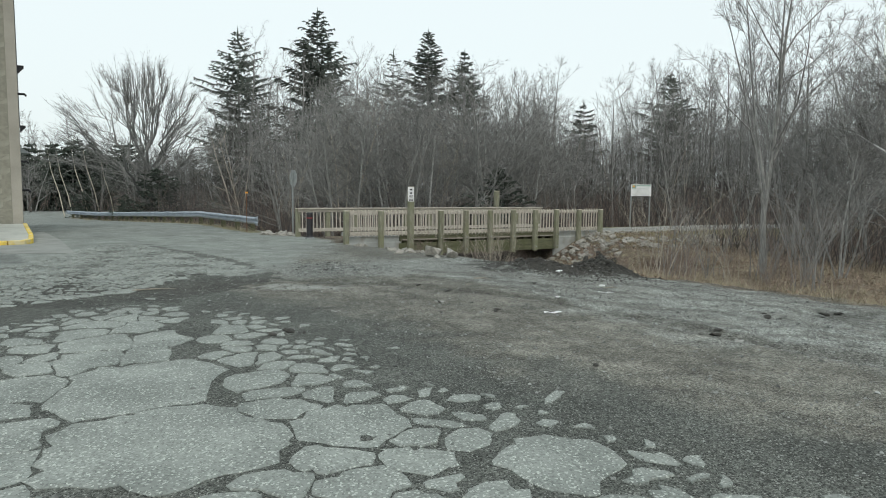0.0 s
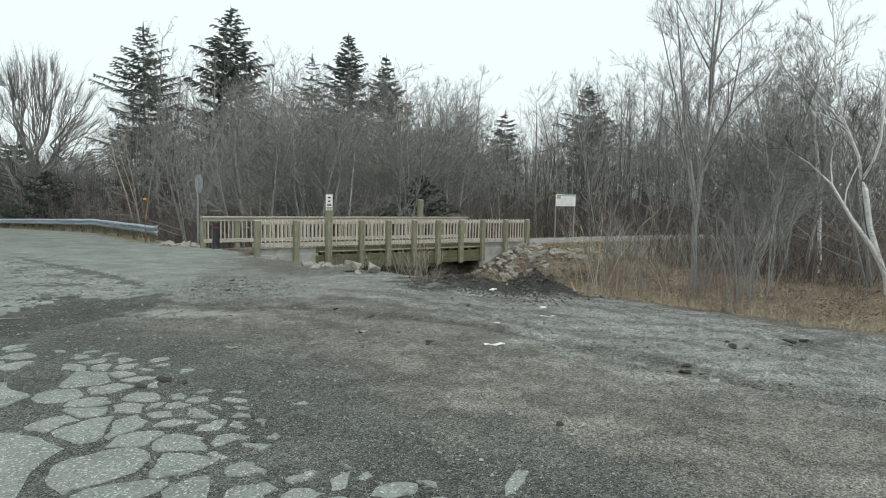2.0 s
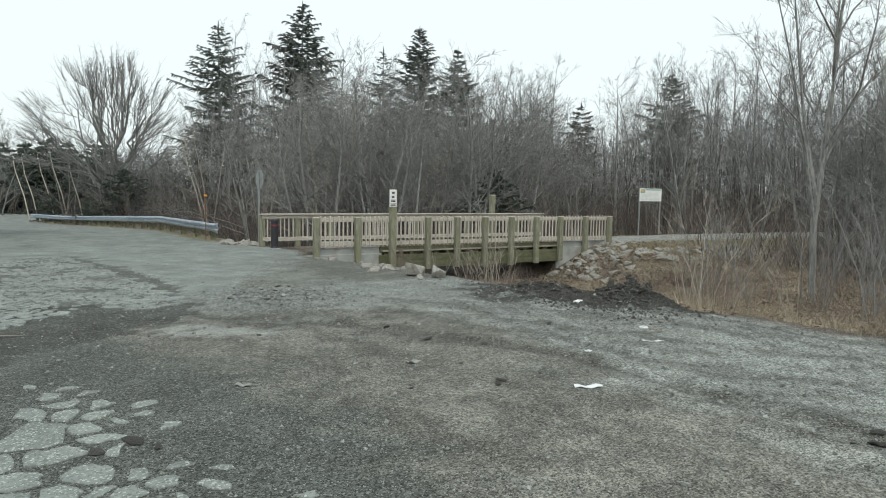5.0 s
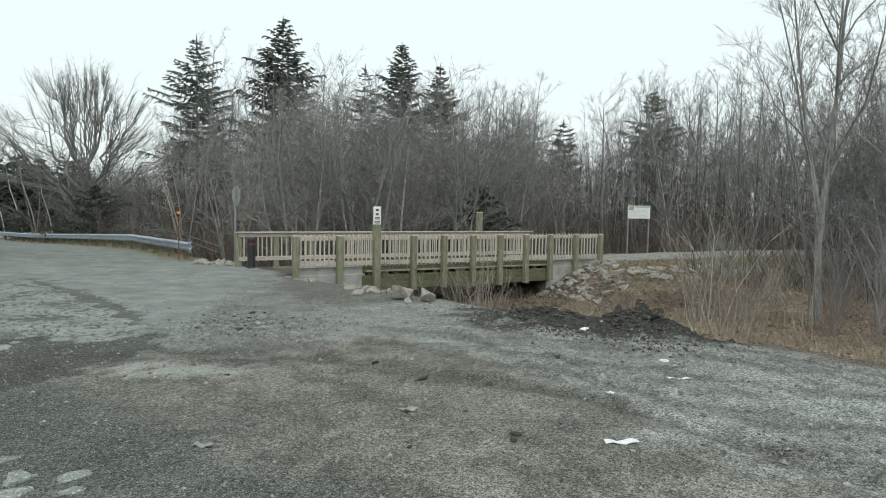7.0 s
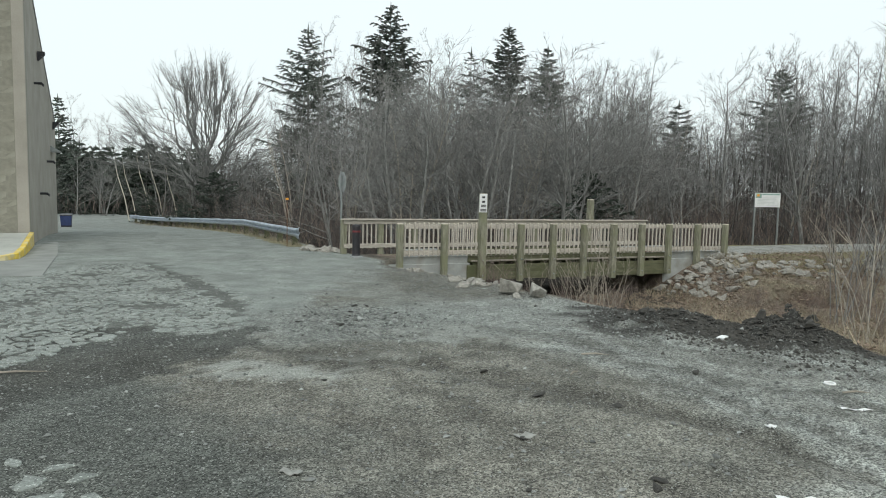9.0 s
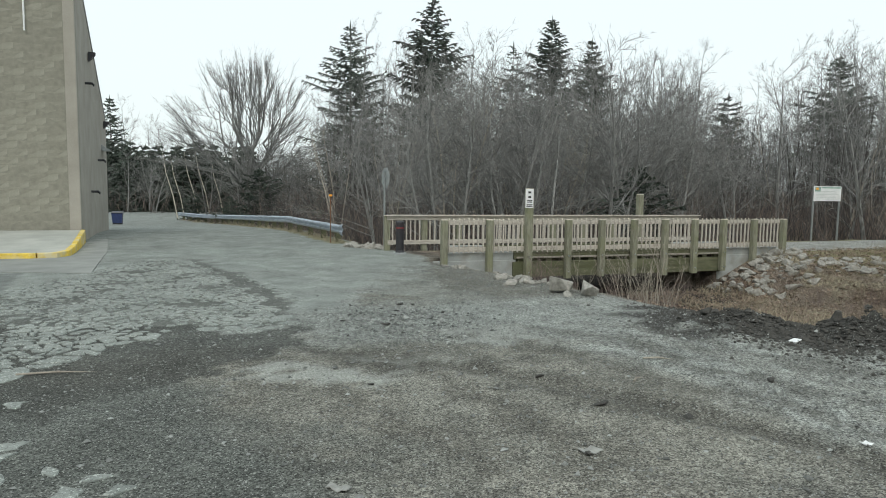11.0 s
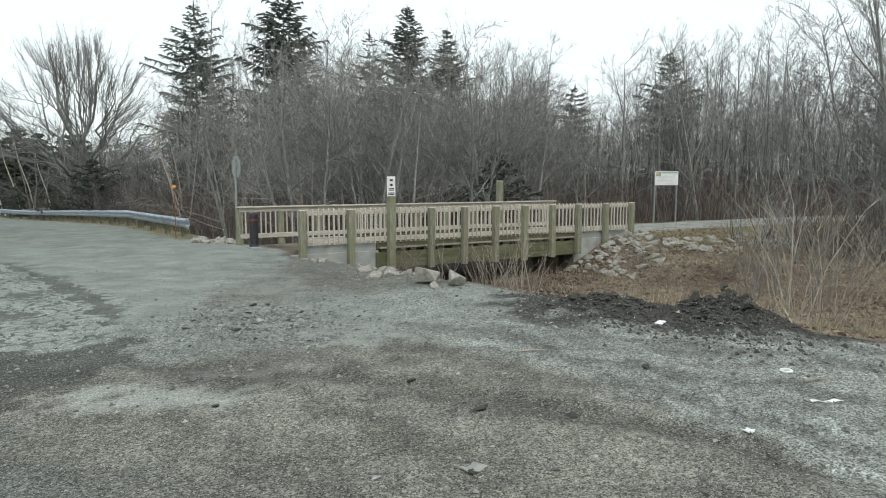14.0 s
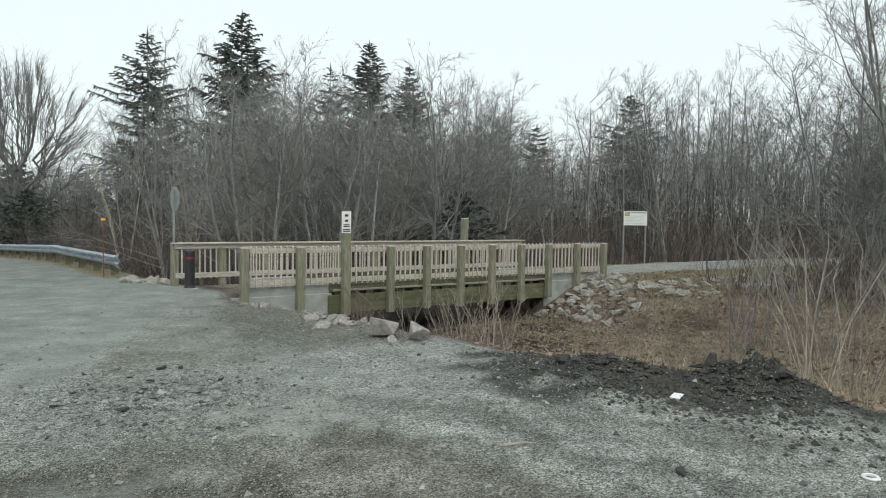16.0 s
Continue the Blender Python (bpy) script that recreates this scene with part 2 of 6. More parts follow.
# ---- mesh helpers ----
class Mesh:
    """Verts and faces gathered for one part."""

    def __init__(self):
        self.v, self.f = [], []

    def add(self, v, f):
        k = len(self.v)
        self.v += [tuple(p) for p in v]
        self.f += [tuple(i + k for i in q) for q in f]
        return self

    def box(self, x0, x1, y0, y1, z0, z1, c=0.0, m=None):
        """A box with its four upright edges and its top edge cut back by c."""
        if c <= 0:
            ring = [(x0, y0), (x1, y0), (x1, y1), (x0, y1)]
            inner = None
        else:
            ring = [(x0 + c, y0), (x1 - c, y0), (x1, y0 + c), (x1, y1 - c), (x1 - c, y1), (x0 + c, y1), (x0, y1 - c), (x0, y0 + c)]
            cx, cy = (x0 + x1) / 2, (y0 + y1) / 2
            kx, ky = 1 - 2 * c / (x1 - x0), 1 - 2 * c / (y1 - y0)
            inner = [(cx + (x - cx) * kx, cy + (y - cy) * ky) for x, y in ring]
        n = len(ring)
        v = [(x, y, z0) for x, y in ring] + [(x, y, z1 - (c if inner else 0)) for x, y in ring]
        f = [tuple(range(n))[::-1]] + [(i, (i + 1) % n, n + (i + 1) % n, n + i) for i in range(n)]
        if inner:
            v += [(x, y, z1) for x, y in inner]
            f += [(n + i, n + (i + 1) % n, 2 * n + (i + 1) % n, 2 * n + i) for i in range(n)] + [tuple(range(2 * n, 3 * n))]
        else:
            f.append(tuple(range(n, 2 * n)))
        if m is not None:
            v = [m @ Vector(p) for p in v]
        return self.add(v, f)

    def tube(self, pts, radii, sides=3, tip=True):
        """A tapered tube along points; the last ring closes in a tip."""
        pts = [Vector(p) for p in pts]
        v, f, last = [], [], len(pts) - 1
        d = (pts[-1] - pts[0]).normalized()
        a = d.orthogonal().normalized()
        b = d.cross(a)
        rings = last if tip else last + 1
        for i in range(rings):
            for s in range(sides):
                t = 2 * math.pi * s / sides
                v.append(pts[i] + radii[i] * (math.cos(t) * a + math.sin(t) * b))
        for i in range(rings - 1):
            for s in range(sides):
                s2 = (s + 1) % sides
                f.append((i * sides + s, i * sides + s2, (i + 1) * sides + s2, (i + 1) * sides + s))
        if tip:
            v.append(pts[-1])
            k = (rings - 1) * sides
            f += [(k + s, k + (s + 1) % sides, len(v) - 1) for s in range(sides)]
        else:
            k = (rings - 1) * sides
            f.append(tuple(range(k, k + sides)))
        return self.add(v, f)

    def disc(self, cx, cy, z0, z1, r, n=16, r1=None):
        r1 = r if r1 is None else r1
        v = [(cx + r * math.cos(2 * math.pi * i / n), cy + r * math.sin(2 * math.pi * i / n), z0) for i in range(n)]
        v += [(cx + r1 * math.cos(2 * math.pi * i / n), cy + r1 * math.sin(2 * math.pi * i / n), z1) for i in range(n)]
        return self.add(v, [tuple(range(n))[::-1], tuple(range(n, 2 * n))] + [(i, (i + 1) % n, n + (i + 1) % n, n + i) for i in range(n)])

    def data(self, name, material, smooth=False):
        me = bpy.data.meshes.new(name)
        me.from_pydata(self.v, [], self.f)
        me.materials.append(M[material])
        if smooth:
            me.shade_smooth()
        return me


def part(name, mesh, material, parent=None, label="", smooth=False, at=None):
    ob = new(name, mesh if isinstance(mesh, bpy.types.Mesh) else mesh.data(name, material, smooth))
    if parent is not None:
        ob.parent = parent
    if at is not None:
        ob.matrix_basis = at
    return tagged(ob, label) if label else ob


def thing(name, label, category, group="", kind="", at=None):
    ob = new(name)
    ob.empty_display_size = 0.2
    if at is not None:
        ob.matrix_basis = at
    return tagged(ob, label, category, group, kind)


def inside(x, y, poly):
    """Even-odd test of arrays of points in a polygon."""
    r = np.zeros(np.shape(x), bool)
    for (x0, y0), (x1, y1) in zip(poly, poly[1:] + poly[:1]):
        hit = ((y0 > y) != (y1 > y)) & (x < (x1 - x0) * (y - y0) / (y1 - y0 + 1e-12) + x0)
        r ^= hit
    return r


def smooth01(t):
    t = np.clip(t, 0, 1)
    return t * t * (3 - 2 * t)


def far_from(x, y, poly, closed=True):
    """Distance to a polygon's outline or to a line."""
    best = np.full(np.shape(x), 1e9)
    for (x0, y0), (x1, y1) in zip(poly, poly[1:] + (poly[:1] if closed else [])):
        dx, dy = x1 - x0, y1 - y0
        t = np.clip(((x - x0) * dx + (y - y0) * dy) / (dx * dx + dy * dy), 0, 1)
        best = np.minimum(best, np.hypot(x - x0 - t * dx, y - y0 - t * dy))
    return best


rough_waves = [(np.random.uniform(0, 6.28), np.random.uniform(0, 6.28)) for _ in range(40)]


def wavy(x, y, size, seed=0):
    """A cheap smooth noise of about -1 to 1 with features of that size."""
    out, k = 0.0, 0
    for octave in range(3):
        for j in range(4):
            a, p = rough_waves[(seed * 7 + octave * 4 + j) % 40]
            w = 2 * math.pi / size * 1.9**octave
            out = out + np.sin(w * (x * math.cos(a) + y * math.sin(a)) + p * (seed + 1)) * 0.4 / 1.7**octave
    return out


# ---- the lie of the land ----
EDGE_Y = [-60, -30, -22, -18.5, -17, -15.9, -14.3, -13.3, -12, -11, -9.5, -7.4, -5, -3.4, -1, 3.6, 5, 6, 11, 20, 31, 40, 47, 60, 90]
EDGE_X = [12, 5.5, 3.4, 2.5, 2.2, 2.1, 1.8, 1.4, 1.5, 1.1, 0.65, 0.3, 0.05, -0.15, -0.4, -1.0, -1.5, -1.5, -2.1, -3.1, -4.7, -6.5, -9.0, -5, 30]
LOT_Y = [-60, -11, -2, 14, 40, 70, 200]
LOT_Z = [0.27, 0.27, 0.1, 0.05, -0.95, -1.3, -1.3]
SOIL = [(0.3, -9.3), (1.3, -9.6), (1.8, -11), (2.4, -11.9), (2.0, -13.3), (1.1, -12.9), (0.6, -12.2), (0.2, -11.4), (-0.3, -10.8)]
NEAR_SLABS = [(-10.3, -12.9), (-9.2, -11.9), (-7.3, -12.3), (-6.1, -14.5), (-5.8, -17.2), (-5.6, -18.8), (-5.1, -19.9), (-4.6, -21.8), (-3.8, -26), (-17, -26), (-17, -13.6)]
FAR_SLABS = [(-9.2, -1.7), (-8.3, 1.3), (-6.9, 1.0), (-5.6, -3.5), (-5.1, -6.7), (-5.6, -9.2), (-7, -9), (-7.6, -9.8), (-8.4, -11), (-10.6, -12), (-13, -9), (-10.2, -4.5)]


def bridge_gap(x, y):
    """How far the ground under and beside the bridge stands as abutment, 0 to 1."""
    return ((y > 0.2) & (y < 2.75)).astype(float)


def land(x, y):
    x, y = np.asarray(x, float), np.asarray(y, float)
    lot = np.interp(y, LOT_Y, LOT_Z)
    edge = np.interp(y, EDGE_Y, EDGE_X) + 0.12 * wavy(x, y, 2.2, 1)
    ab = bridge_gap(x, y)
    edge = edge * (1 - ab) + 2.45 * ab
    d = x - edge
    floor = np.interp(y, [-14, -10, -5, 4, 12, 30, 60], [-0.55, -0.65, -1.2, -1.25, -0.9, -0.8, -1.3])
    width = np.interp(y, [-12, -6, -1, 0.2, 3, 6], [4.5, 3.2, 4.3, 4.3, 3.5, 4.0]) * (1 - ab) + 0.15 * ab
    z = lot + (floor - lot) * smooth01(d / width)
    # the far bank, up to the trail that runs on from the bridge
    trail_y = np.interp(x, [13, 22, 30, 45, 70], [1.6, 1.9, 1.6, -1.0, -9.0])
    off = np.abs(y - trail_y)
    south = smooth01((x - 8.8 + 0.25 * np.minimum(y, 0)) / 4.0)
    bank = 0.1 - 0.16 * np.clip(off - 1.9, 0, 5) + 0.03 * wavy(x, y, 3, 2)
    bank = np.where(off < 1.9, 0.1, bank)
    bank = np.where((ab > 0) & (x > 9.9), 0.1, bank)
    bank = np.maximum(bank, -0.75 + 0.1 * wavy(x, y, 7, 3))
    k = np.where((ab > 0), (x > 10.15).astype(float), south)
    z = np.where(d > 0, z * (1 - k) + bank * k, z)
    rough = smooth01(d / 1.0)
    z = z + (0.02 + 0.05 * rough) * 0.35 * wavy(x, y, 1.1, 4) * np.where(off < 1.9, 0.2, 1)
    far = smooth01((np.hypot(x - 5, y) - 90) / 60)
    z = z * (1 - far) + far * -0.8
    # heaped dark soil at the lot's edge
    heap = np.exp(-(((x - 1.6) / 0.6) ** 2 + ((y + 12.3) / 0.55) ** 2)) * 0.26 + np.exp(-(((x - 0.8) / 0.75) ** 2 + ((y + 10.8) / 0.6) ** 2)) * 0.13
    z = z + heap * (1 + 0.5 * wavy(x, y, 0.45, 5))
    # the washed-out hollow before the abutment
    z = z - np.where(y < 0.2, 0.3 * smooth01((x + 0.75) / 1.0) * smooth01((6 - x) / 3) * np.exp(-(((y + 0.2) / 1.3) ** 2)), 0)
    # wheel ruts
    rut = far_from(x, y, RUT, False)
    z = z - 0.03 * np.exp(-((rut / 0.16) ** 2)) + 0.015 * np.exp(-(((rut - 0.3) / 0.12) ** 2))
    # gravel spread by the road's end, a far berm
    z = z + 0.035 * np.exp(-(((x + 3.8) / 1.1) ** 2 + ((y + 9.3) / 1.3) ** 2)) * (1 + 0.5 * wavy(x, y, 0.5, 6))
    z = z + 0.9 * np.exp(-(((y - 66) / 2.5) ** 2)) * smooth01((-1 - x) / 4) * (1 + 0.4 * wavy(x, y, 5, 7))
    return z


DUST = [(-4.0, 2.9), (0.3, 2.9), (0.3, 0.25), (-0.85, 0.2), (-0.9, -1.5), (-1.6, -3.0), (-1.95, -5.7), (-2.0, -8.0), (-2.3, -10.4), (-2.7, -10.7), (-3.0, -8.5), (-3.0, -6.5), (-4.5, -5.0), (-4.0, 0.0)]
TRACK = [(-6.9, 1.0), (-6.2, -2.0), (-5.5, -6.0), (-5.2, -9.2)]
RUT = [(-5.4, -10.6), (-4.1, -11.8), (-2.8, -13.4), (-2.2, -14.6), (-1.9, -15.9), (-1.75, -18.4), (-1.2, -20.5), (-0.5, -26)]


def soil(x, y):
    """Base colours of the ground and how stony it is."""
    wx, wy = x + 0.3 * wavy(x, y, 1.4, 8), y + 0.3 * wavy(x, y, 1.4, 9)
    c = np.zeros(np.shape(x) + (3,))
    g = np.zeros(np.shape(x))

    def lay(mask, colour, grain=None):
        mask = np.clip(mask, 0, 1)[..., None]
        c[:] = c * (1 - mask) + np.array(colour) * mask
        if grain is not None:
            g[:] = g * (1 - mask[..., 0]) + grain * mask[..., 0]

    lay(np.ones(np.shape(x)), (0.283, 0.3, 0.28), 1.0)
    # brown trodden dirt across the lot
    gravel_x = np.interp(wy, [-30, -20, -18, -16, -14, -12, -9.6, -8], [-0.3, -1.2, -1.7, -1.9, -1.35, -1.5, -2.2, -3.0])
    lay(smooth01((gravel_x - wx) / 1.0) * smooth01((-9.8 - wy) / 1.2), (0.2, 0.197, 0.17), 0.9)
    lay(0.55 * smooth01((wavy(x, y, 2.5, 10) - 0.1) / 0.5) * smooth01((gravel_x - wx) / 1.0) * smooth01((-10 - wy) / 1.0), (0.122, 0.12, 0.104))
    u, v = 0.42 * x - 0.91 * y, 0.91 * x + 0.42 * y
    lot = smooth01((-9.5 - wy) / 1.5)
    streak = wavy(u * 0.16, v + 0.25 * wavy(x, y, 3, 19), 0.9, 20)
    lay(0.6 * lot * smooth01((streak - 0.25) / 0.35), (0.093, 0.09, 0.077))
    lay(0.45 * lot * smooth01((-streak - 0.35) / 0.35), (0.195, 0.197, 0.172))
    lay(0.5 * lot * smooth01((wavy(x, y, 0.55, 21) - 0.45) / 0.3), (0.09, 0.09, 0.08))
    # pale worn road
    line = (wx + 1.9) - (wy + 1.9) * 0.47
    road = smooth01((0.2 - line) / 0.7) * smooth01((wy + 9.6) / 1.0)
    lay(road, (0.262, 0.286, 0.267), 0.35)
    lay(smooth01((wy - 3.5) / 2.0), (0.243, 0.264, 0.247), 0.3)
    lay(0.4 * smooth01((wavy(x, y, 4, 11) - 0.2) / 0.5) * smooth01((wy + 7) / 2), (0.2, 0.212, 0.196))
    shoulder = smooth01((line - 0.2) / 0.6) * smooth01((wy + 8.5) / 1.5) * smooth01((2.5 - wy) / 1)
    lay(shoulder * 0.8, (0.137, 0.131, 0.107), 1.0)
    tongue = smooth01((0.25 - np.where(inside(wx, wy, DUST), 0, far_from(wx, wy, DUST))) / 0.5)
    lay(tongue * 0.85, (0.27, 0.29, 0.27), 0.45)
    # dirt round the broken slabs and in their joints
    near = inside(x, y, NEAR_SLABS)
    rim = far_from(wx, wy, NEAR_SLABS)
    lay(np.where(near, 1.0, smooth01((1.3 - rim) / 1.1)) * 0.9, (0.09, 0.098, 0.09), 0.9)
    lay(inside(x, y, FAR_SLABS).astype(float), (0.135, 0.143, 0.132), 0.5)
    lay(0.75 * np.exp(-((far_from(wx, wy, TRACK, False) / 0.14) ** 2)), (0.12, 0.127, 0.117))
    lay(0.8 * inside(x, y, [(-16, -0.4), (-10.6, -1.0), (-10.15, -4.3), (-16, -5.2)]), (0.16, 0.173, 0.166), 0.35)
    dark = inside(wx, wy, [(-12, -12.2), (-10.6, -9), (-7.9, -8.3), (-5.2, -9.7), (-6.2, -11.2), (-7.3, -12.2)])
    lay(dark * 0.85, (0.06, 0.063, 0.057), 0.8)
    heap = np.exp(-(((wx + 3.9) / 1.15) ** 4 + ((wy + 9.4) / 1.5) ** 4))
    lay(heap * 0.85, (0.195, 0.21, 0.194), 1.0)
    for px, py, a, b, r in ((-5.3, -11.8, 0.85, 0.3, -0.35), (-2.9, -10.6, 0.7, 0.28, -0.9), (-4.3, -11.6, 0.6, 0.15, -0.3)):
        u, v = (wx - px) * math.cos(r) + (wy - py) * math.sin(r), -(wx - px) * math.sin(r) + (wy - py) * math.cos(r)
        lay(0.85 * smooth01((1.2 - np.hypot(u / a, v / b)) / 0.5), (0.31, 0.325, 0.3), 0.35)
    lay(0.85 * np.exp(-((far_from(wx, wy, RUT, False) / 0.22) ** 2)) * smooth01((wavy(x, y, 3, 12) + 0.7) / 0.4), (0.08, 0.078, 0.067))
    lay(0.6 * np.exp(-((far_from(wx + 1.5, wy + 0.5, RUT, False) / 0.16) ** 2)) * smooth01((wavy(x, y, 2.4, 22) + 0.2) / 0.4), (0.085, 0.082, 0.07))
    lay(0.7 * smooth01((0.75 - np.hypot((wx - 1.4) / 1.6, (wy + 18.2) / 0.5)) / 0.4), (0.08, 0.08, 0.072))
    # past the lot's edge: leaves, dead grass, wood floor
    edge = np.interp(y, EDGE_Y, EDGE_X) + 0.12 * wavy(x, y, 2.2, 1)
    off = smooth01((x - edge - 0.05) / 0.5)
    lay(off, (0.225, 0.182, 0.143), 0.9)
    lay(off * smooth01((wavy(x, y, 2.6, 13) + 0.0) / 0.5), (0.3, 0.262, 0.19), 0.8)
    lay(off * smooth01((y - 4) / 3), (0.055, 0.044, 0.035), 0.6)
    lay(off * smooth01((wavy(x, y, 3.2, 14) - 0.25) / 0.5) * (y < 3), (0.15, 0.105, 0.08), 0.8)
    lay(off * smooth01((wx - 22) / 6) * (np.abs(y - 2) > 3), (0.1, 0.078, 0.052), 0.4)
    lay(0.8 * off * smooth01((edge + 1.3 - x) / 0.7) * (y < 3), (0.095, 0.088, 0.076), 0.9)
    lay(0.95 * smooth01((0.5 - np.where(inside(wx, wy, SOIL), 0, far_from(wx, wy, SOIL))) / 0.4), (0.045, 0.044, 0.04), 0.8)
    # the shade beneath the bridge span, put into the soil colour
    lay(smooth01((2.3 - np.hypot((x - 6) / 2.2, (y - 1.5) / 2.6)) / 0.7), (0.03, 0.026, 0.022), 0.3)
    lay(0.85 * off * smooth01((2.6 - np.hypot((wx - 4.4) / 1.5, (wy + 4.2) / 1.9)) / 0.8), (0.07, 0.055, 0.045), 0.7)
    # the trail beyond the bridge and its grassy verge
    trail_y = np.interp(x, [13, 22, 30, 45, 70], [1.6, 1.9, 1.6, -1.0, -9.0])
    t = np.abs(y - trail_y)
    lay((x > 12.6) * smooth01((5.0 - t - 0.5 * wavy(x, y, 1.5, 15)) / 1.5) * 0.8, (0.205, 0.19, 0.095), 0.3)
    lay((x > 12.0) * smooth01((1.85 - t) / 0.25), (0.33, 0.335, 0.31), 0.5)
    # grass strip along the guardrail
    strip = np.abs(x - edge + 0.35) < 0.35
    lay(strip * (y > 6) * (y < 46) * 0.8, (0.22, 0.2, 0.1), 0.3)
    return c, g


def axis_steps(a, b, fine, far):
    """Even steps between a and b, growing outwards to far."""
    mid = list(np.arange(a, b, fine))
    up, s = [mid[-1]], fine
    while up[-1] < far:
        s *= 1.16
        up.append(up[-1] + s)
    down, s = [mid[0]], fine
    while down[-1] > -far:
        s *= 1.16
        down.append(down[-1] - s)
    return np.array(down[:0:-1] + mid + up[1:])


gx, gy = axis_steps(-13, 16, 0.12, 1800), axis_steps(-26, 8, 0.12, 1800)
GX, GY = np.meshgrid(gx, gy)
GZ = land(GX, GY)
nx, ny = len(gx), len(gy)
grid_faces = [(j * nx + i, j * nx + i + 1, (j + 1) * nx + i + 1, (j + 1) * nx + i) for j in range(ny - 1) for i in range(nx - 1)]
me = bpy.data.meshes.new("ground")
me.from_pydata(np.stack([GX.ravel(), GY.ravel(), GZ.ravel()], 1).tolist(), [], grid_faces)
me.materials.append(M["ground"])
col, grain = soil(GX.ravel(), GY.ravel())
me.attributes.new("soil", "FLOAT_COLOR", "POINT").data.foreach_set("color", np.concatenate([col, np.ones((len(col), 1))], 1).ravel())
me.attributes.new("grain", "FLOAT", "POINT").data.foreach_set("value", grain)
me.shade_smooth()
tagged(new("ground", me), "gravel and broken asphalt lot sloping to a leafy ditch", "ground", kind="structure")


def ground_at(x, y):
    return float(land(np.array([x]), np.array([y]))[0])


# ---- the footbridge ----
NEAR_POSTS = [0.0, 1.45, 2.75, 4.14, 5.36, 6.58, 7.79, 9.0, 10.2, 11.53, 12.85]
FAR_POSTS = [-0.95, 0.35, 1.6, 2.82, 4.04, 5.26, 6.48, 7.7, 8.95, 10.17, 11.55]
NEAR_Y, FAR_Y, RAIL_TOP, DECK = 0.0, 2.95, 1.25, 0.1


def baluster_mesh():
    """A square baluster whose pale slanted top stands just over the rail."""
    b = Mesh()
    w, z0, z1 = 0.019, 0.25, RAIL_TOP + 0.035
    b.add([(-w, -w, z0), (w, -w, z0), (w, w, z0 + 0.02), (-w, w, z0 + 0.02), (-w, -w, z1 - 0.035), (w, -w, z1 - 0.035), (w, w, z1), (-w, w, z1)],
          [(3, 2, 1, 0), (4, 5, 6, 7), (0, 1, 5, 4), (1, 2, 6, 5), (2, 3, 7, 6), (3, 0, 4, 7)])
    me = b.data("baluster", "rail")
    me.materials.append(M["endgrain"])
    me.polygons[1].material_index = 1
    return me


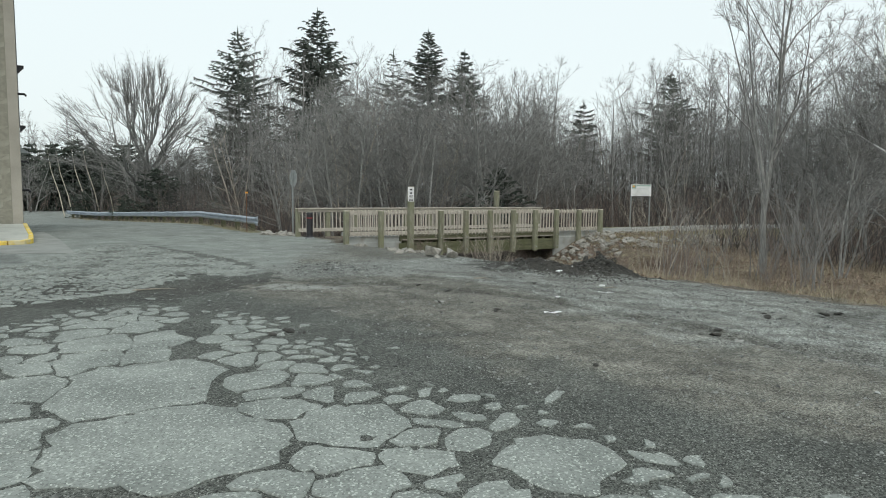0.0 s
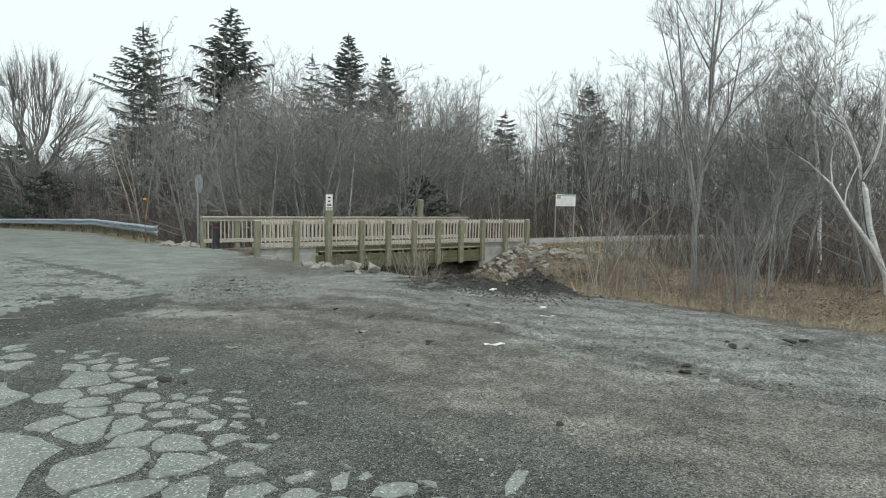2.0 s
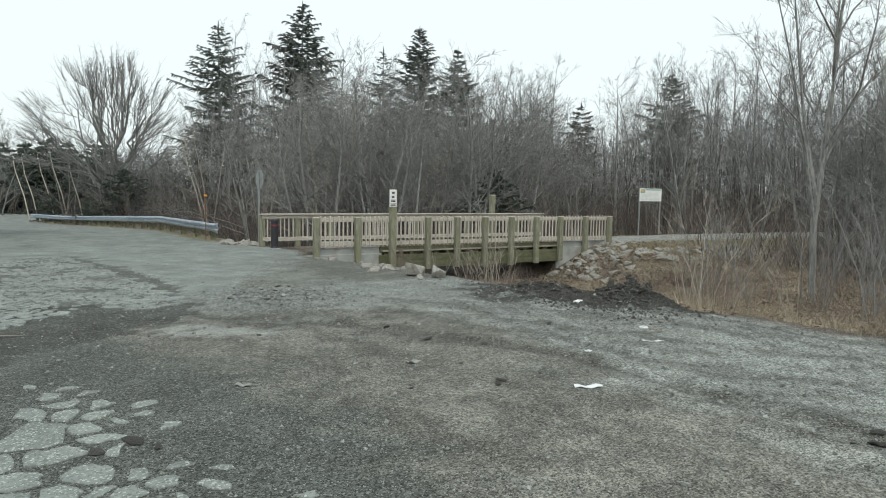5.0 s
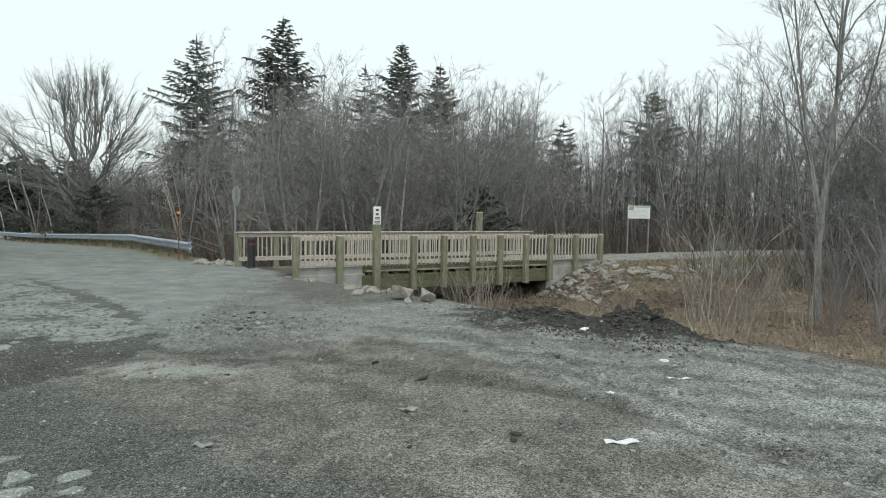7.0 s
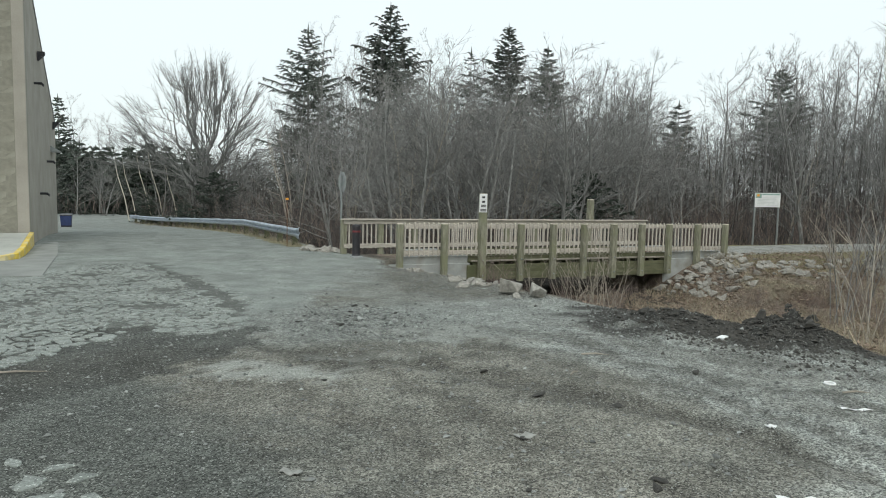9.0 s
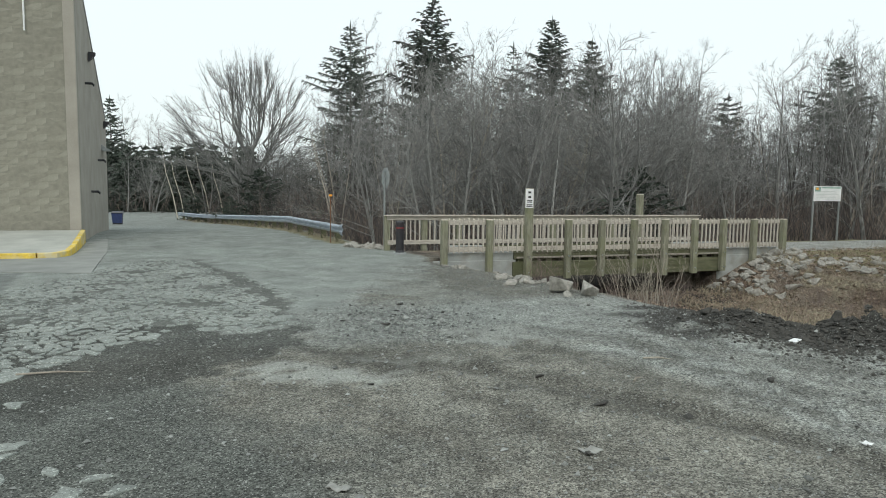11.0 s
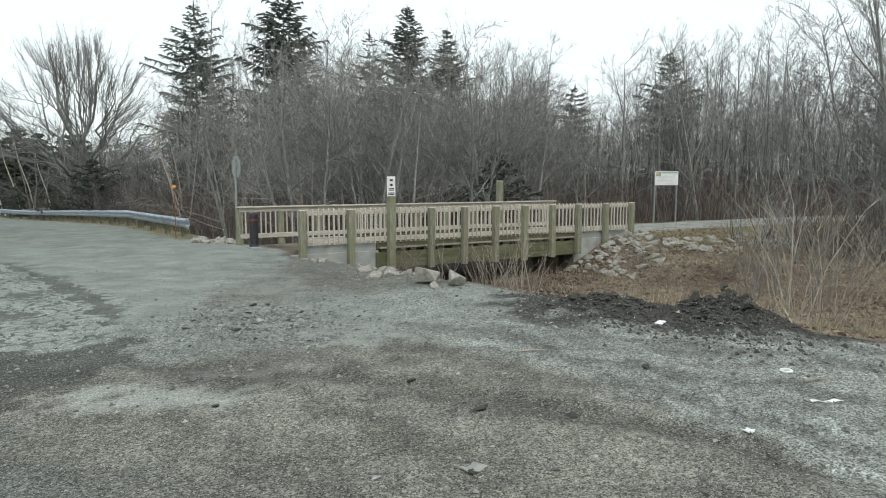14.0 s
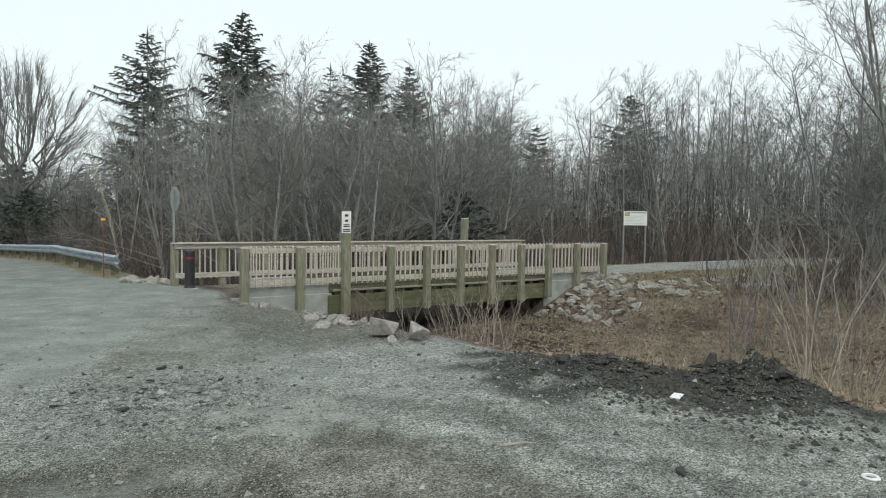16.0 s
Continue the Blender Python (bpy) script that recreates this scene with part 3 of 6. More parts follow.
def build_bridge():
    bridge = thing("footbridge", "weathered timber footbridge with slatted railings on concrete abutments", "bridge")
    # railings: the side of the road first
    rnd = random.Random(4)
    slat = baluster_mesh()
    for y, posts, out, name in ((NEAR_Y, NEAR_POSTS, -1, "weathered railing with square balusters and thick posts"), (FAR_Y, FAR_POSTS, 1, "weathered railing with square balusters and a tall post")):
        rail = part("railing", Mesh().box(posts[0] - 0.02, posts[-1] + 0.02, y - 0.02 - 0.05 * out, y + 0.02 - 0.05 * out, RAIL_TOP - 0.15, RAIL_TOP - 0.015, 0.006), "rail", bridge, name)
        part("bottom_rail", Mesh().box(posts[0], posts[-1], y - 0.02 - 0.05 * out, y + 0.02 - 0.05 * out, 0.29, 0.43, 0.006), "rail", rail)
        if y == FAR_Y:
            part("cap_rail", Mesh().box(posts[0] - 0.08, posts[-1] + 0.08, y - 0.07 - 0.1 * out, y + 0.07 - 0.1 * out, RAIL_TOP - 0.012, RAIL_TOP + 0.026, 0.006), "rail", rail)
        for i, x in enumerate(posts):
            tall = (y == NEAR_Y and i == 2) or (y == FAR_Y and i == 8)
            top = (2.2 if y == NEAR_Y else 2.06) if tall else RAIL_TOP + 0.005
            over = 2.3 < x < 10.4
            low = (-0.56 + rnd.uniform(-0.05, 0.05)) if over else -0.75
            w = 0.105 if tall else 0.092
            yy = y + out * 0.06
            p = part("post", Mesh().box(x - w, x + w, yy - w, yy + w, low, top - 0.012, 0.012), "timber", rail)
            part("post_top", Mesh().box(x - w + 0.008, x + w - 0.008, yy - w + 0.008, yy + w - 0.008, top - 0.014, top + 0.008, 0.006), "endgrain", p, "pale cut end grain")
            if over:
                for bz in (-0.38, 0.12):
                    part("bolt", Mesh().tube([(x, yy + out * (w + 0.025), bz), (x, yy + out * (w - 0.01), bz)], [0.022, 0.022], 6, False), "steel", p)
        for a, b in zip(posts, posts[1:]):
            n = max(5, round((b - a - 0.2) / 0.165))
            for k in range(n):
                x = a + 0.1 + (b - a - 0.2) * (k + 0.5) / n
                part("baluster", slat, "", rail, at=pose(x + rnd.uniform(-0.006, 0.006), y + out * -0.01, rnd.uniform(-0.008, 0.008), rnd.uniform(-0.4, 0.4), rnd.uniform(-0.6, 0.6), 0 if out < 0 else 180))
    # girders, deck, abutments
    for y in (0.15, 1.5, 2.75):
        g = part("girder", Mesh().box(2.3, 10.25, y - 0.09, y + 0.09, -0.54, -0.06, 0.012), "girder", bridge, "green-stained timber beam")
        part("ledger", Mesh().box(2.35, 10.2, y - 0.06, y + 0.1, 0.03, 0.23, 0.008), "girder", g)
        for k in range(16):
            x = 2.6 + k * 0.5
            part("spacer", Mesh().box(x - 0.09, x + 0.09, y - 0.03, y + 0.08, -0.07, 0.04), "girder", g)
    plank = Mesh().box(-0.07, 0.07, 0.03, 2.87, DECK - 0.05, DECK, 0.006).data("plank", "deck")
    deck = part("deck", Mesh().box(2.4, 10.2, 0.28, 2.65, DECK - 0.09, DECK - 0.052), "girder", bridge)
    for k in range(52):
        part("plank", plank, "", deck, at=pose(2.5 + k * 0.15, 0, 0))
    for x0, x1, x2, name in ((-0.02, 2.42, 0.12, "pale cast concrete abutment with board marks"), (10.2, 12.86, 10.25, "pale cast concrete abutment among riprap")):
        a = part("abutment", Mesh().box(x0 - (0.25 if x0 < 5 else 0), x1, 0.1, 2.85, -1.4, 0.0, 0.015), "concrete", bridge, name)
        part("curb", Mesh().box(x2 if x0 > 5 else x0 + 0.1, x1 - 0.06, 0.15, 0.4, -0.01, 0.245, 0.015), "concrete", a)
        part("curb", Mesh().box(x0 + (0.9 if x0 < 5 else 0), x1 - 0.06, 2.55, 2.8, -0.01, 0.24, 0.015), "concrete", a)
        part("slab", Mesh().box(x0 + 0.3 if x0 < 5 else x0, x1 + (0.4 if x0 > 5 else 0), 0.41, 2.54, -0.01, DECK - 0.015, 0.01), "asphalt", a)
    part("outlet", Mesh().box(2.43, 2.52, 0.1, 0.2, -0.72, -0.5, 0.01), "concrete", bridge)
    return bridge


build_bridge()

trail_sign = thing("trail_sign", "small white sign with black symbols on a tall post", "sign", at=pose(2.70, -0.178, 1.62))
part("panel", Mesh().box(-0.14, 0.13, -0.006, 0.006, 0.0, 0.57, 0.003), "white", trail_sign)
for z, w in ((0.47, 0.1), (0.33, 0.09), (0.2, 0.17), (0.07, 0.2)):
    n = 2 if w > 0.12 else 1
    for k in range(n):
        part("bar", Mesh().box(-0.005 - w / 2, -0.005 + w / 2, -0.0115, -0.0075, z + (k - 0.5) * 0.045 * (n - 1) - 0.014 * (1 if n > 1 else 2.2), z + (k - 0.5) * 0.045 * (n - 1) + 0.014 * (1 if n > 1 else 2.2)), "ink", trail_sign)


# ---- signs and small fixtures ----
def build_bollard():
    b = thing("bollard", "black plastic bollard with a red band beside the railing", "bollard", at=pose(-0.85, 1.75, ground_at(-0.85, 1.75)))
    part("foot", Mesh().box(-0.17, 0.17, -0.17, 0.17, 0.0, 0.05, 0.02), "sign_back", b)
    m = Mesh()
    m.disc(0, 0, 0.05, 0.12, 0.15, 18, 0.125)
    m.disc(0, 0, 0.12, 0.79, 0.125, 18, 0.13)
    body = part("body", m, "black", b, smooth=False)
    part("band", Mesh().disc(0, 0, 0.80, 0.86, 0.133, 18), "red", body, "red reflective band")
    part("top", Mesh().disc(0, 0, 0.79, 0.98, 0.128, 18, 0.128), "black", b)
    part("cap", Mesh().disc(0, 0, 0.97, 1.03, 0.145, 18, 0.13).disc(0, 0, 1.03, 1.05, 0.13, 18, 0.06), "black", b)


build_bollard()


def build_stop_sign():
    x, y = -0.43, 5.45
    z = ground_at(x, y)
    s = thing("stop_sign", "grey back of an octagonal road sign on a steel post", "road sign", at=pose(x, y, z, 0, 0, 8))
    top = 2.9 - z
    part("post", Mesh().box(-0.03, 0.03, -0.03, 0.03, -0.3, top - 0.1, 0.008), "sign_back", s)
    r, c = 0.375 / math.cos(math.pi / 8), top - 0.375
    ring = [(math.cos(math.pi / 8 + k * math.pi / 4) * r, c + math.sin(math.pi / 8 + k * math.pi / 4) * r) for k in range(8)]
    m = Mesh().add([(0.033, a, b) for a, b in ring] + [(0.039, a, b) for a, b in ring], [tuple(range(8))[::-1], tuple(range(8, 16))] + [(i, (i + 1) % 8, 8 + (i + 1) % 8, 8 + i) for i in range(8)])
    plate = part("plate", m, "sign_back", s)
    part("face", Mesh().add([(0.0395, a * 0.99, c + (b - c) * 0.99) for a, b in ring] + [(0.041, a * 0.98, c + (b - c) * 0.98) for a, b in ring], [tuple(range(8, 16))] + [(i, (i + 1) % 8, 8 + (i + 1) % 8, 8 + i) for i in range(8)]), "red", plate)
    for bz in (-0.22, 0.22):
        part("bolt", Mesh().tube([(-0.045, 0, c + bz), (-0.03, 0, c + bz)], [0.015, 0.015], 6, False), "steel", s)


build_stop_sign()


def build_info_board():
    x, y = 20.77, 5.08
    z = min(ground_at(20.1, 5.2), ground_at(21.4, 4.95))
    b = thing("information_board", "white trail information board on two thin posts", "sign", at=pose(x, y, 0, 0, 0, -11.5))
    for k in (-0.66, 0.66):
        part("leg", Mesh().box(k - 0.035, k + 0.035, 0.0, 0.07, z - 0.4, 2.5, 0.008), "sign_back", b)
    p = part("panel", Mesh().box(-0.7, 0.7, -0.03, -0.002, 1.84, 2.53, 0.006), "white", b)
    part("picture", Mesh().box(-0.66, -0.36, -0.036, -0.031, 2.28, 2.5), "print", p)
    part("emblem", Mesh().box(-0.6, -0.48, -0.041, -0.037, 2.36, 2.46), "orange", p, "small orange emblem")
    part("heading", Mesh().box(-0.32, 0.66, -0.036, -0.031, 2.43, 2.5), "print", p)
    for r in range(6):
        part("text_bar", Mesh().box(-0.62 + 0.03 * (r % 2), 0.55 - 0.1 * (r % 3), -0.036, -0.031, 1.93 + r * 0.07, 1.945 + r * 0.07), "grey_print", p)


build_info_board()

marker = thing("marker_post", "thin rusty marker rod with an orange reflector", "marker", at=pose(-2.28, 6.3, ground_at(-2.28, 6.3)))
part("rod", Mesh().box(-0.013, 0.013, -0.013, 0.013, -0.3, 1.78, 0.004), "rust", marker)
part("reflector", Mesh().box(-0.06, 0.06, -0.026, -0.015, 1.75, 1.82, 0.005), "orange", marker, "orange reflector plate")


# ---- the guardrail along the lane ----
GUARD = [(-1.95, 5.9), (-2.6, 11), (-3.6, 20), (-5.2, 31), (-7.0, 40), (-9.4, 47)]


def along(line, s):
    for (x0, y0), (x1, y1) in zip(line, line[1:]):
        d = math.hypot(x1 - x0, y1 - y0)
        if s <= d:
            return x0 + (x1 - x0) * s / d, y0 + (y1 - y0) * s / d, math.atan2(y1 - y0, x1 - x0)
        s -= d
    return line[-1][0], line[-1][1], math.atan2(line[-1][1] - line[-2][1], line[-1][0] - line[-2][0])


def build_guardrail():
    g = thing("guardrail", "galvanised corrugated guardrail with a flared end on timber posts", "guardrail")
    prof = [(0.0, 0.155), (0.02, 0.15), (0.08, 0.1), (0.08, 0.06), (0.0, 0.02), (0.0, -0.02), (0.08, -0.06), (0.08, -0.1), (0.02, -0.15), (0.0, -0.155)]
    total = sum(math.dist(a, b) for a, b in zip(GUARD, GUARD[1:]))
    step = 4.0
    k = 0
    while k * step < total - 0.5:
        m, rows = Mesh(), []
        s0, s1 = k * step - (0.12 if k else 0), min((k + 1) * step, total)
        for q in range(5):
            s = s0 + (s1 - s0) * q / 4
            x, y, a = along(GUARD, max(s, 0))
            lift = max(ground_at(x - 0.6, y), -1.1) + 0.54
            nx_, ny_ = -math.sin(a), math.cos(a)
            rows.append([(x + nx_ * (d + 0.004 * (k % 2)), y + ny_ * (d + 0.004 * (k % 2)), lift + h) for d, h in prof])
        n = len(prof)
        m.v = [p for r in rows for p in r]
        m.f = [(i * n + j, i * n + j + 1, (i + 1) * n + j + 1, (i + 1) * n + j) for i in range(4) for j in range(n - 1)]
        o = part("beam", m, "steel", g, smooth=False)
        sol = o.modifiers.new("thickness", "SOLIDIFY")
        sol.thickness = 0.006
        k += 1
    # flared end shoe
    x, y, a = along(GUARD, 0)
    lift = ground_at(x - 0.6, y) + 0.54
    m, rows = Mesh(), []
    for q in range(7):
        t = q / 6
        cx, cy = x - math.cos(a) * 0.35 * t, y - math.sin(a) * 0.35 * t
        kx, ky = -math.sin(a), math.cos(a)
        rows.append([(cx + kx * (d * (1 - 0.5 * t) + 0.09 * math.sin(t * 2.6)), cy + ky * (d * (1 - 0.5 * t) + 0.09 * math.sin(t * 2.6)), lift + h * (1 + 0.4 * t)) for d, h in prof])
    n = len(prof)
    m.v = [p for r in rows for p in r]
    m.f = [(i * n + j, i * n + j + 1, (i + 1) * n + j + 1, (i + 1) * n + j) for i in range(6) for j in range(n - 1)]
    o = part("end_shoe", m, "steel", g)
    o.modifiers.new("thickness", "SOLIDIFY").thickness = 0.006
    s = 1.1
    while s < total:
        x, y, a = along(GUARD, s)
        z = max(ground_at(x - 0.6, y), -1.1)
        at = pose(x, y, z, 0, 0, math.degrees(a))
        p = part("post", Mesh().box(-0.08, 0.08, -0.32, -0.12, -1.1, 0.64, 0.01), "girder", g, at=at)
        part("block", Mesh().box(-0.07, 0.07, -0.12, -0.002, 0.36, 0.68, 0.01), "girder", p)
        s += 2.0


build_guardrail()


# ---- the store building, its walk and its bin ----
def build_store():
    s = thing("store_building", "large tan block building with painted side wall and wall lamps", "building")
    cx, cy, fx, fy = -10.85, 8.0, -11.37, 18.4
    base = -0.3
    n = Vector((fy - cy, cx - fx, 0)).normalized()
    near_top, far_top = 10.5, 5.1
    v = []
    for inner in (0, 1):
        for (x, y, top) in ((cx, cy, near_top), (fx, fy, far_top)):
            ox, oy = x - n.x * 0.35 * inner, y - n.y * 0.35 * inner
            v += [(ox, oy, -1.6), (ox, oy, top)]
    side = part("side_wall", Mesh().add(v, [(0, 2, 3, 1), (4, 5, 7, 6), (0, 1, 5, 4), (2, 6, 7, 3), (1, 3, 7, 5), (0, 4, 6, 2)]), "stucco", s, "grey-tan painted side wall")
    # parapet cap on the side wall
    cap = [(cx + 0.03, cy - 0.03, near_top), (fx + 0.03, fy, far_top), (fx - 0.4, fy, far_top), (cx - 0.4, cy - 0.03, near_top)]
    part("parapet_cap", Mesh().add(cap + [(x, y, z + 0.07) for x, y, z in cap], [(3, 2, 1, 0), (4, 5, 6, 7), (0, 1, 5, 4), (1, 2, 6, 5), (2, 3, 7, 6), (3, 0, 4, 7)]), "sign_back", side)
    # lamps, pipe stubs and a hood on the side wall
    ang = math.degrees(math.atan2(fy - cy, fx - cx))

    def on_side(t, z):
        return pose(cx + (fx - cx) * t, cy + (fy - cy) * t, z, 0, 0, ang)

    for t, z, k in ((0.36, 7.2, 0.6), (0.88, 4.95, 0.6)):
        lamp = part("wall_lamp", Mesh().add([(-0.22 * k, -0.02, -0.3 * k), (0.22 * k, -0.02, -0.3 * k), (0.22 * k, -0.02, 0.3 * k), (-0.22 * k, -0.02, 0.3 * k), (-0.2 * k, -0.45 * k, 0.14 * k), (0.2 * k, -0.45 * k, 0.14 * k), (0.22 * k, -0.45 * k, 0.3 * k), (-0.22 * k, -0.45 * k, 0.3 * k)],
                    [(0, 3, 2, 1), (4, 5, 6, 7), (0, 1, 5, 4), (1, 2, 6, 5), (2, 3, 7, 6), (3, 0, 4, 7)]), "black", side, "dark wall lamp", at=on_side(t, z))
        part("lens", Mesh().box(-0.14 * k, 0.14 * k, -0.3 * k, -0.06, -0.02, 0.0), "white", lamp, at=pose(0, 0, 0.0))
    part("hood", Mesh().add([(-0.9, 0, 0), (0.9, 0, 0), (0.9, -0.8, 0), (-0.9, -0.8, 0), (-0.9, 0, 0.55), (0.9, 0, 0.55)], [(0, 1, 2, 3), (3, 2, 5, 4), (0, 3, 4), (1, 5, 2), (0, 4, 5, 1)]), "sign_back", side, at=on_side(0.8, 3.7) @ Matrix.Scale(0.5, 4))
    for t, z in ((0.24, 6.0), (0.33, 1.85), (0.6, 3.2)):
        part("pipe_stub", Mesh().tube([(0, 0.02, 0), (0, -0.25, 0), (0, -0.32, -0.08)], [0.05, 0.05, 0.05], 8, False), "black", side, at=on_side(t, z))
    # block front
    wall = part("front_wall", Mesh().box(-34, cx - 0.36, cy + 0.016, cy + 0.36, -1.2, near_top), "mortar", s, "tan split-face block front wall")
    part("corner_pilaster", Mesh().box(cx - 0.36, cx - 0.01, cy + 0.006, cy + 0.34, -1.0, near_top, 0.01), "block", wall)
    part("roof", Mesh().box(-33.5, -11.8, cy + 0.5, 16.8, 4.2, 4.5), "sign_back", s)
    conduit = part("conduit", Mesh().tube([(-12.35, cy - 0.06, 7.3), (-12.35, cy - 0.06, 10.4)], [0.03, 0.03], 8, False), "white", wall)
    return s, wall, cx, cy, near_top


store, front_wall, store_x, store_y, store_top = build_store()
bin_box = thing("waste_bin", "dark blue steel waste bin past the end of the wall", "bin", at=pose(-12.95, 34.5, ground_at(-12.95, 34.5) + 0.05) @ Matrix.Diagonal((0.55, 0.55, 0.62, 1)))
body = part("body", Mesh().add([(-0.55, -0.5, 0.1), (0.55, -0.5, 0.1), (0.55, 0.5, 0.1), (-0.55, 0.5, 0.1), (-0.65, -0.6, 1.2), (0.65, -0.6, 1.2), (0.65, 0.6, 1.35), (-0.65, 0.6, 1.35)], [(3, 2, 1, 0), (4, 5, 6, 7), (0, 1, 5, 4), (1, 2, 6, 5), (2, 3, 7, 6), (3, 0, 4, 7)]), "blue", bin_box)
part("lid", Mesh().add([(-0.68, -0.64, 1.21), (0.68, -0.64, 1.21), (0.68, 0.62, 1.37), (-0.68, 0.62, 1.37), (-0.68, -0.64, 1.26), (0.68, -0.64, 1.26), (0.68, 0.62, 1.42), (-0.68, 0.62, 1.42)], [(3, 2, 1, 0), (4, 5, 6, 7), (0, 1, 5, 4), (1, 2, 6, 5), (2, 3, 7, 6), (3, 0, 4, 7)]), "black", bin_box)
part("skid", Mesh().box(-0.55, 0.55, -0.45, -0.35, -0.1, 0.1), "black", bin_box)
part("skid", Mesh().box(-0.55, 0.55, 0.35, 0.45, -0.1, 0.1), "black", bin_box)

# raised walk with a yellow kerb before the building
WALK = [(-36, 2.75), (-11.0, 2.35), (-10.55, 2.5), (-10.32, 3.0), (-10.36, 4.2), (-10.72, 7.95)]


def ramp_z(y):
    return 0.24 + 0.3 * max(0.0, min(1.0, (y - 2.6) / 5.4))


def prism(poly, z0, tops):
    n = len(poly)
    return Mesh().add([(x, y, z0) for x, y in poly] + [(x, y, z) for (x, y), z in zip(poly, tops)], [tuple(range(n))[::-1], tuple(range(n, 2 * n))] + [(i, (i + 1) % n, n + (i + 1) % n, n + i) for i in range(n)])


inner = [(-36, 2.9), (-11.05, 2.5), (-10.66, 2.62), (-10.47, 3.05), (-10.51, 4.2), (-10.87, 7.9), (-36, 7.9)]
walk_slab = tagged(part("pavement", prism(inner, -0.3, [ramp_z(y) - 0.012 for x, y in inner]), "walk"), "pale concrete walk before the building", "pavement", kind="structure")
kerb = thing("kerb", "yellow-painted concrete kerb, worn and scuffed", "kerb", kind="structure")
for (x0, y0), (x1, y1) in zip(WALK, WALK[1:]):
    d = math.hypot(x1 - x0, y1 - y0)
    nx_, ny_ = -(y1 - y0) / d * 0.15, (x1 - x0) / d * 0.15
    n = max(1, round(d / 2.4))
    for k in range(n):
        s, t = k / n + 0.002, (k + 1) / n - 0.002
        ax, ay, bx, by = x0 + (x1 - x0) * s, y0 + (y1 - y0) * s, x0 + (x1 - x0) * t, y0 + (y1 - y0) * t
        za, zb = ramp_z(ay), ramp_z(by)
        v = [(ax, ay, -0.4), (bx, by, -0.4), (bx + nx_, by + ny_, -0.4), (ax + nx_, ay + ny_, -0.4), (ax, ay, za - 0.02), (bx, by, zb - 0.02), (bx + nx_, by + ny_, zb - 0.02), (ax + nx_, ay + ny_, za - 0.02)]
        v += [(ax + nx_ * 0.15, ay + ny_ * 0.15, za), (bx + nx_ * 0.15, by + ny_ * 0.15, zb), (bx + nx_ * 0.9, by + ny_ * 0.9, zb), (ax + nx_ * 0.9, ay + ny_ * 0.9, za)]
        f = [(3, 2, 1, 0), (0, 1, 5, 4), (1, 2, 6, 5), (2, 3, 7, 6), (3, 0, 4, 7), (4, 5, 9, 8), (5, 6, 10, 9), (6, 7, 11, 10), (7, 4, 8, 11), (8, 9, 10, 11)]
        part("kerb_stone", Mesh().add(v, f), "yellow", kerb)
pad = [(-10.6, -0.9), (-9.1, -1.5), (-9.5, 4.0), (-10.2, 9.5), (-10.7, 9.6), (-10.7, 8.0), (-10.34, 4.2), (-10.3, 3.0), (-10.53, 2.48), (-11, 2.33), (-14, 2.38), (-14, -0.2)]
apron = tagged(part("apron", prism(pad, -0.15, [ground_at(x, y) + 0.012 for x, y in pad]), "apron"), "grey concrete apron along the kerb", "pavement", kind="structure")


# ---- stones, clods and litter ----
def stone_mesh(seed, name, material, flat=0.7):
    """An angular stone: the hull of a few random points, its edges a little worn."""
    r = random.Random(seed)
    bm = bmesh.new()
    for _ in range(15):
        d = Vector((r.gauss(0, 1), r.gauss(0, 1), r.gauss(0, 1))).normalized()
        d.x, d.y = max(-0.95, min(0.95, d.x * 1.1)), max(-0.85, min(0.85, d.y * 1.1))
        d.z = max(-0.6, min(0.9, d.z * 1.15))
        bm.verts.new(d * 0.56 * r.uniform(0.72, 1.12))
    hull = bmesh.ops.convex_hull(bm, input=bm.verts)
    loose = [v for v in bm.verts if not v.link_faces]
    bmesh.ops.delete(bm, geom=loose, context="VERTS")
    bmesh.ops.bevel(bm, geom=list(bm.edges), offset=0.022, segments=1, affect="EDGES")
    for v in bm.verts:
        v.co.z *= flat
    m = bpy.data.meshes.new(name)
    bm.to_mesh(m)
    bm.free()
    m.materials.append(M[material])
    return m


ROCKS = [stone_mesh(s, "rock", "rock", 0.75) for s in range(6)]
CLODS = [stone_mesh(20 + s, "clod", "clod", 0.5) for s in range(4)]
rr = random.Random(11)


def rock(x, y, size, label, group, z=None, mesh=None, tilt=20):
    ob = new("rock", mesh or rr.choice(ROCKS))
    z = ground_at(x, y) if z is None else z
    ob.matrix_basis = pose(x, y, z + size * 0.06, rr.uniform(-tilt, tilt), rr.uniform(-tilt, tilt), rr.uniform(0, 360)) @ Matrix.Diagonal((size * rr.uniform(0.85, 1.25), size * rr.uniform(0.7, 1.1), size * rr.uniform(0.8, 1.1), 1))
    return tagged(ob, label, "rock", group)


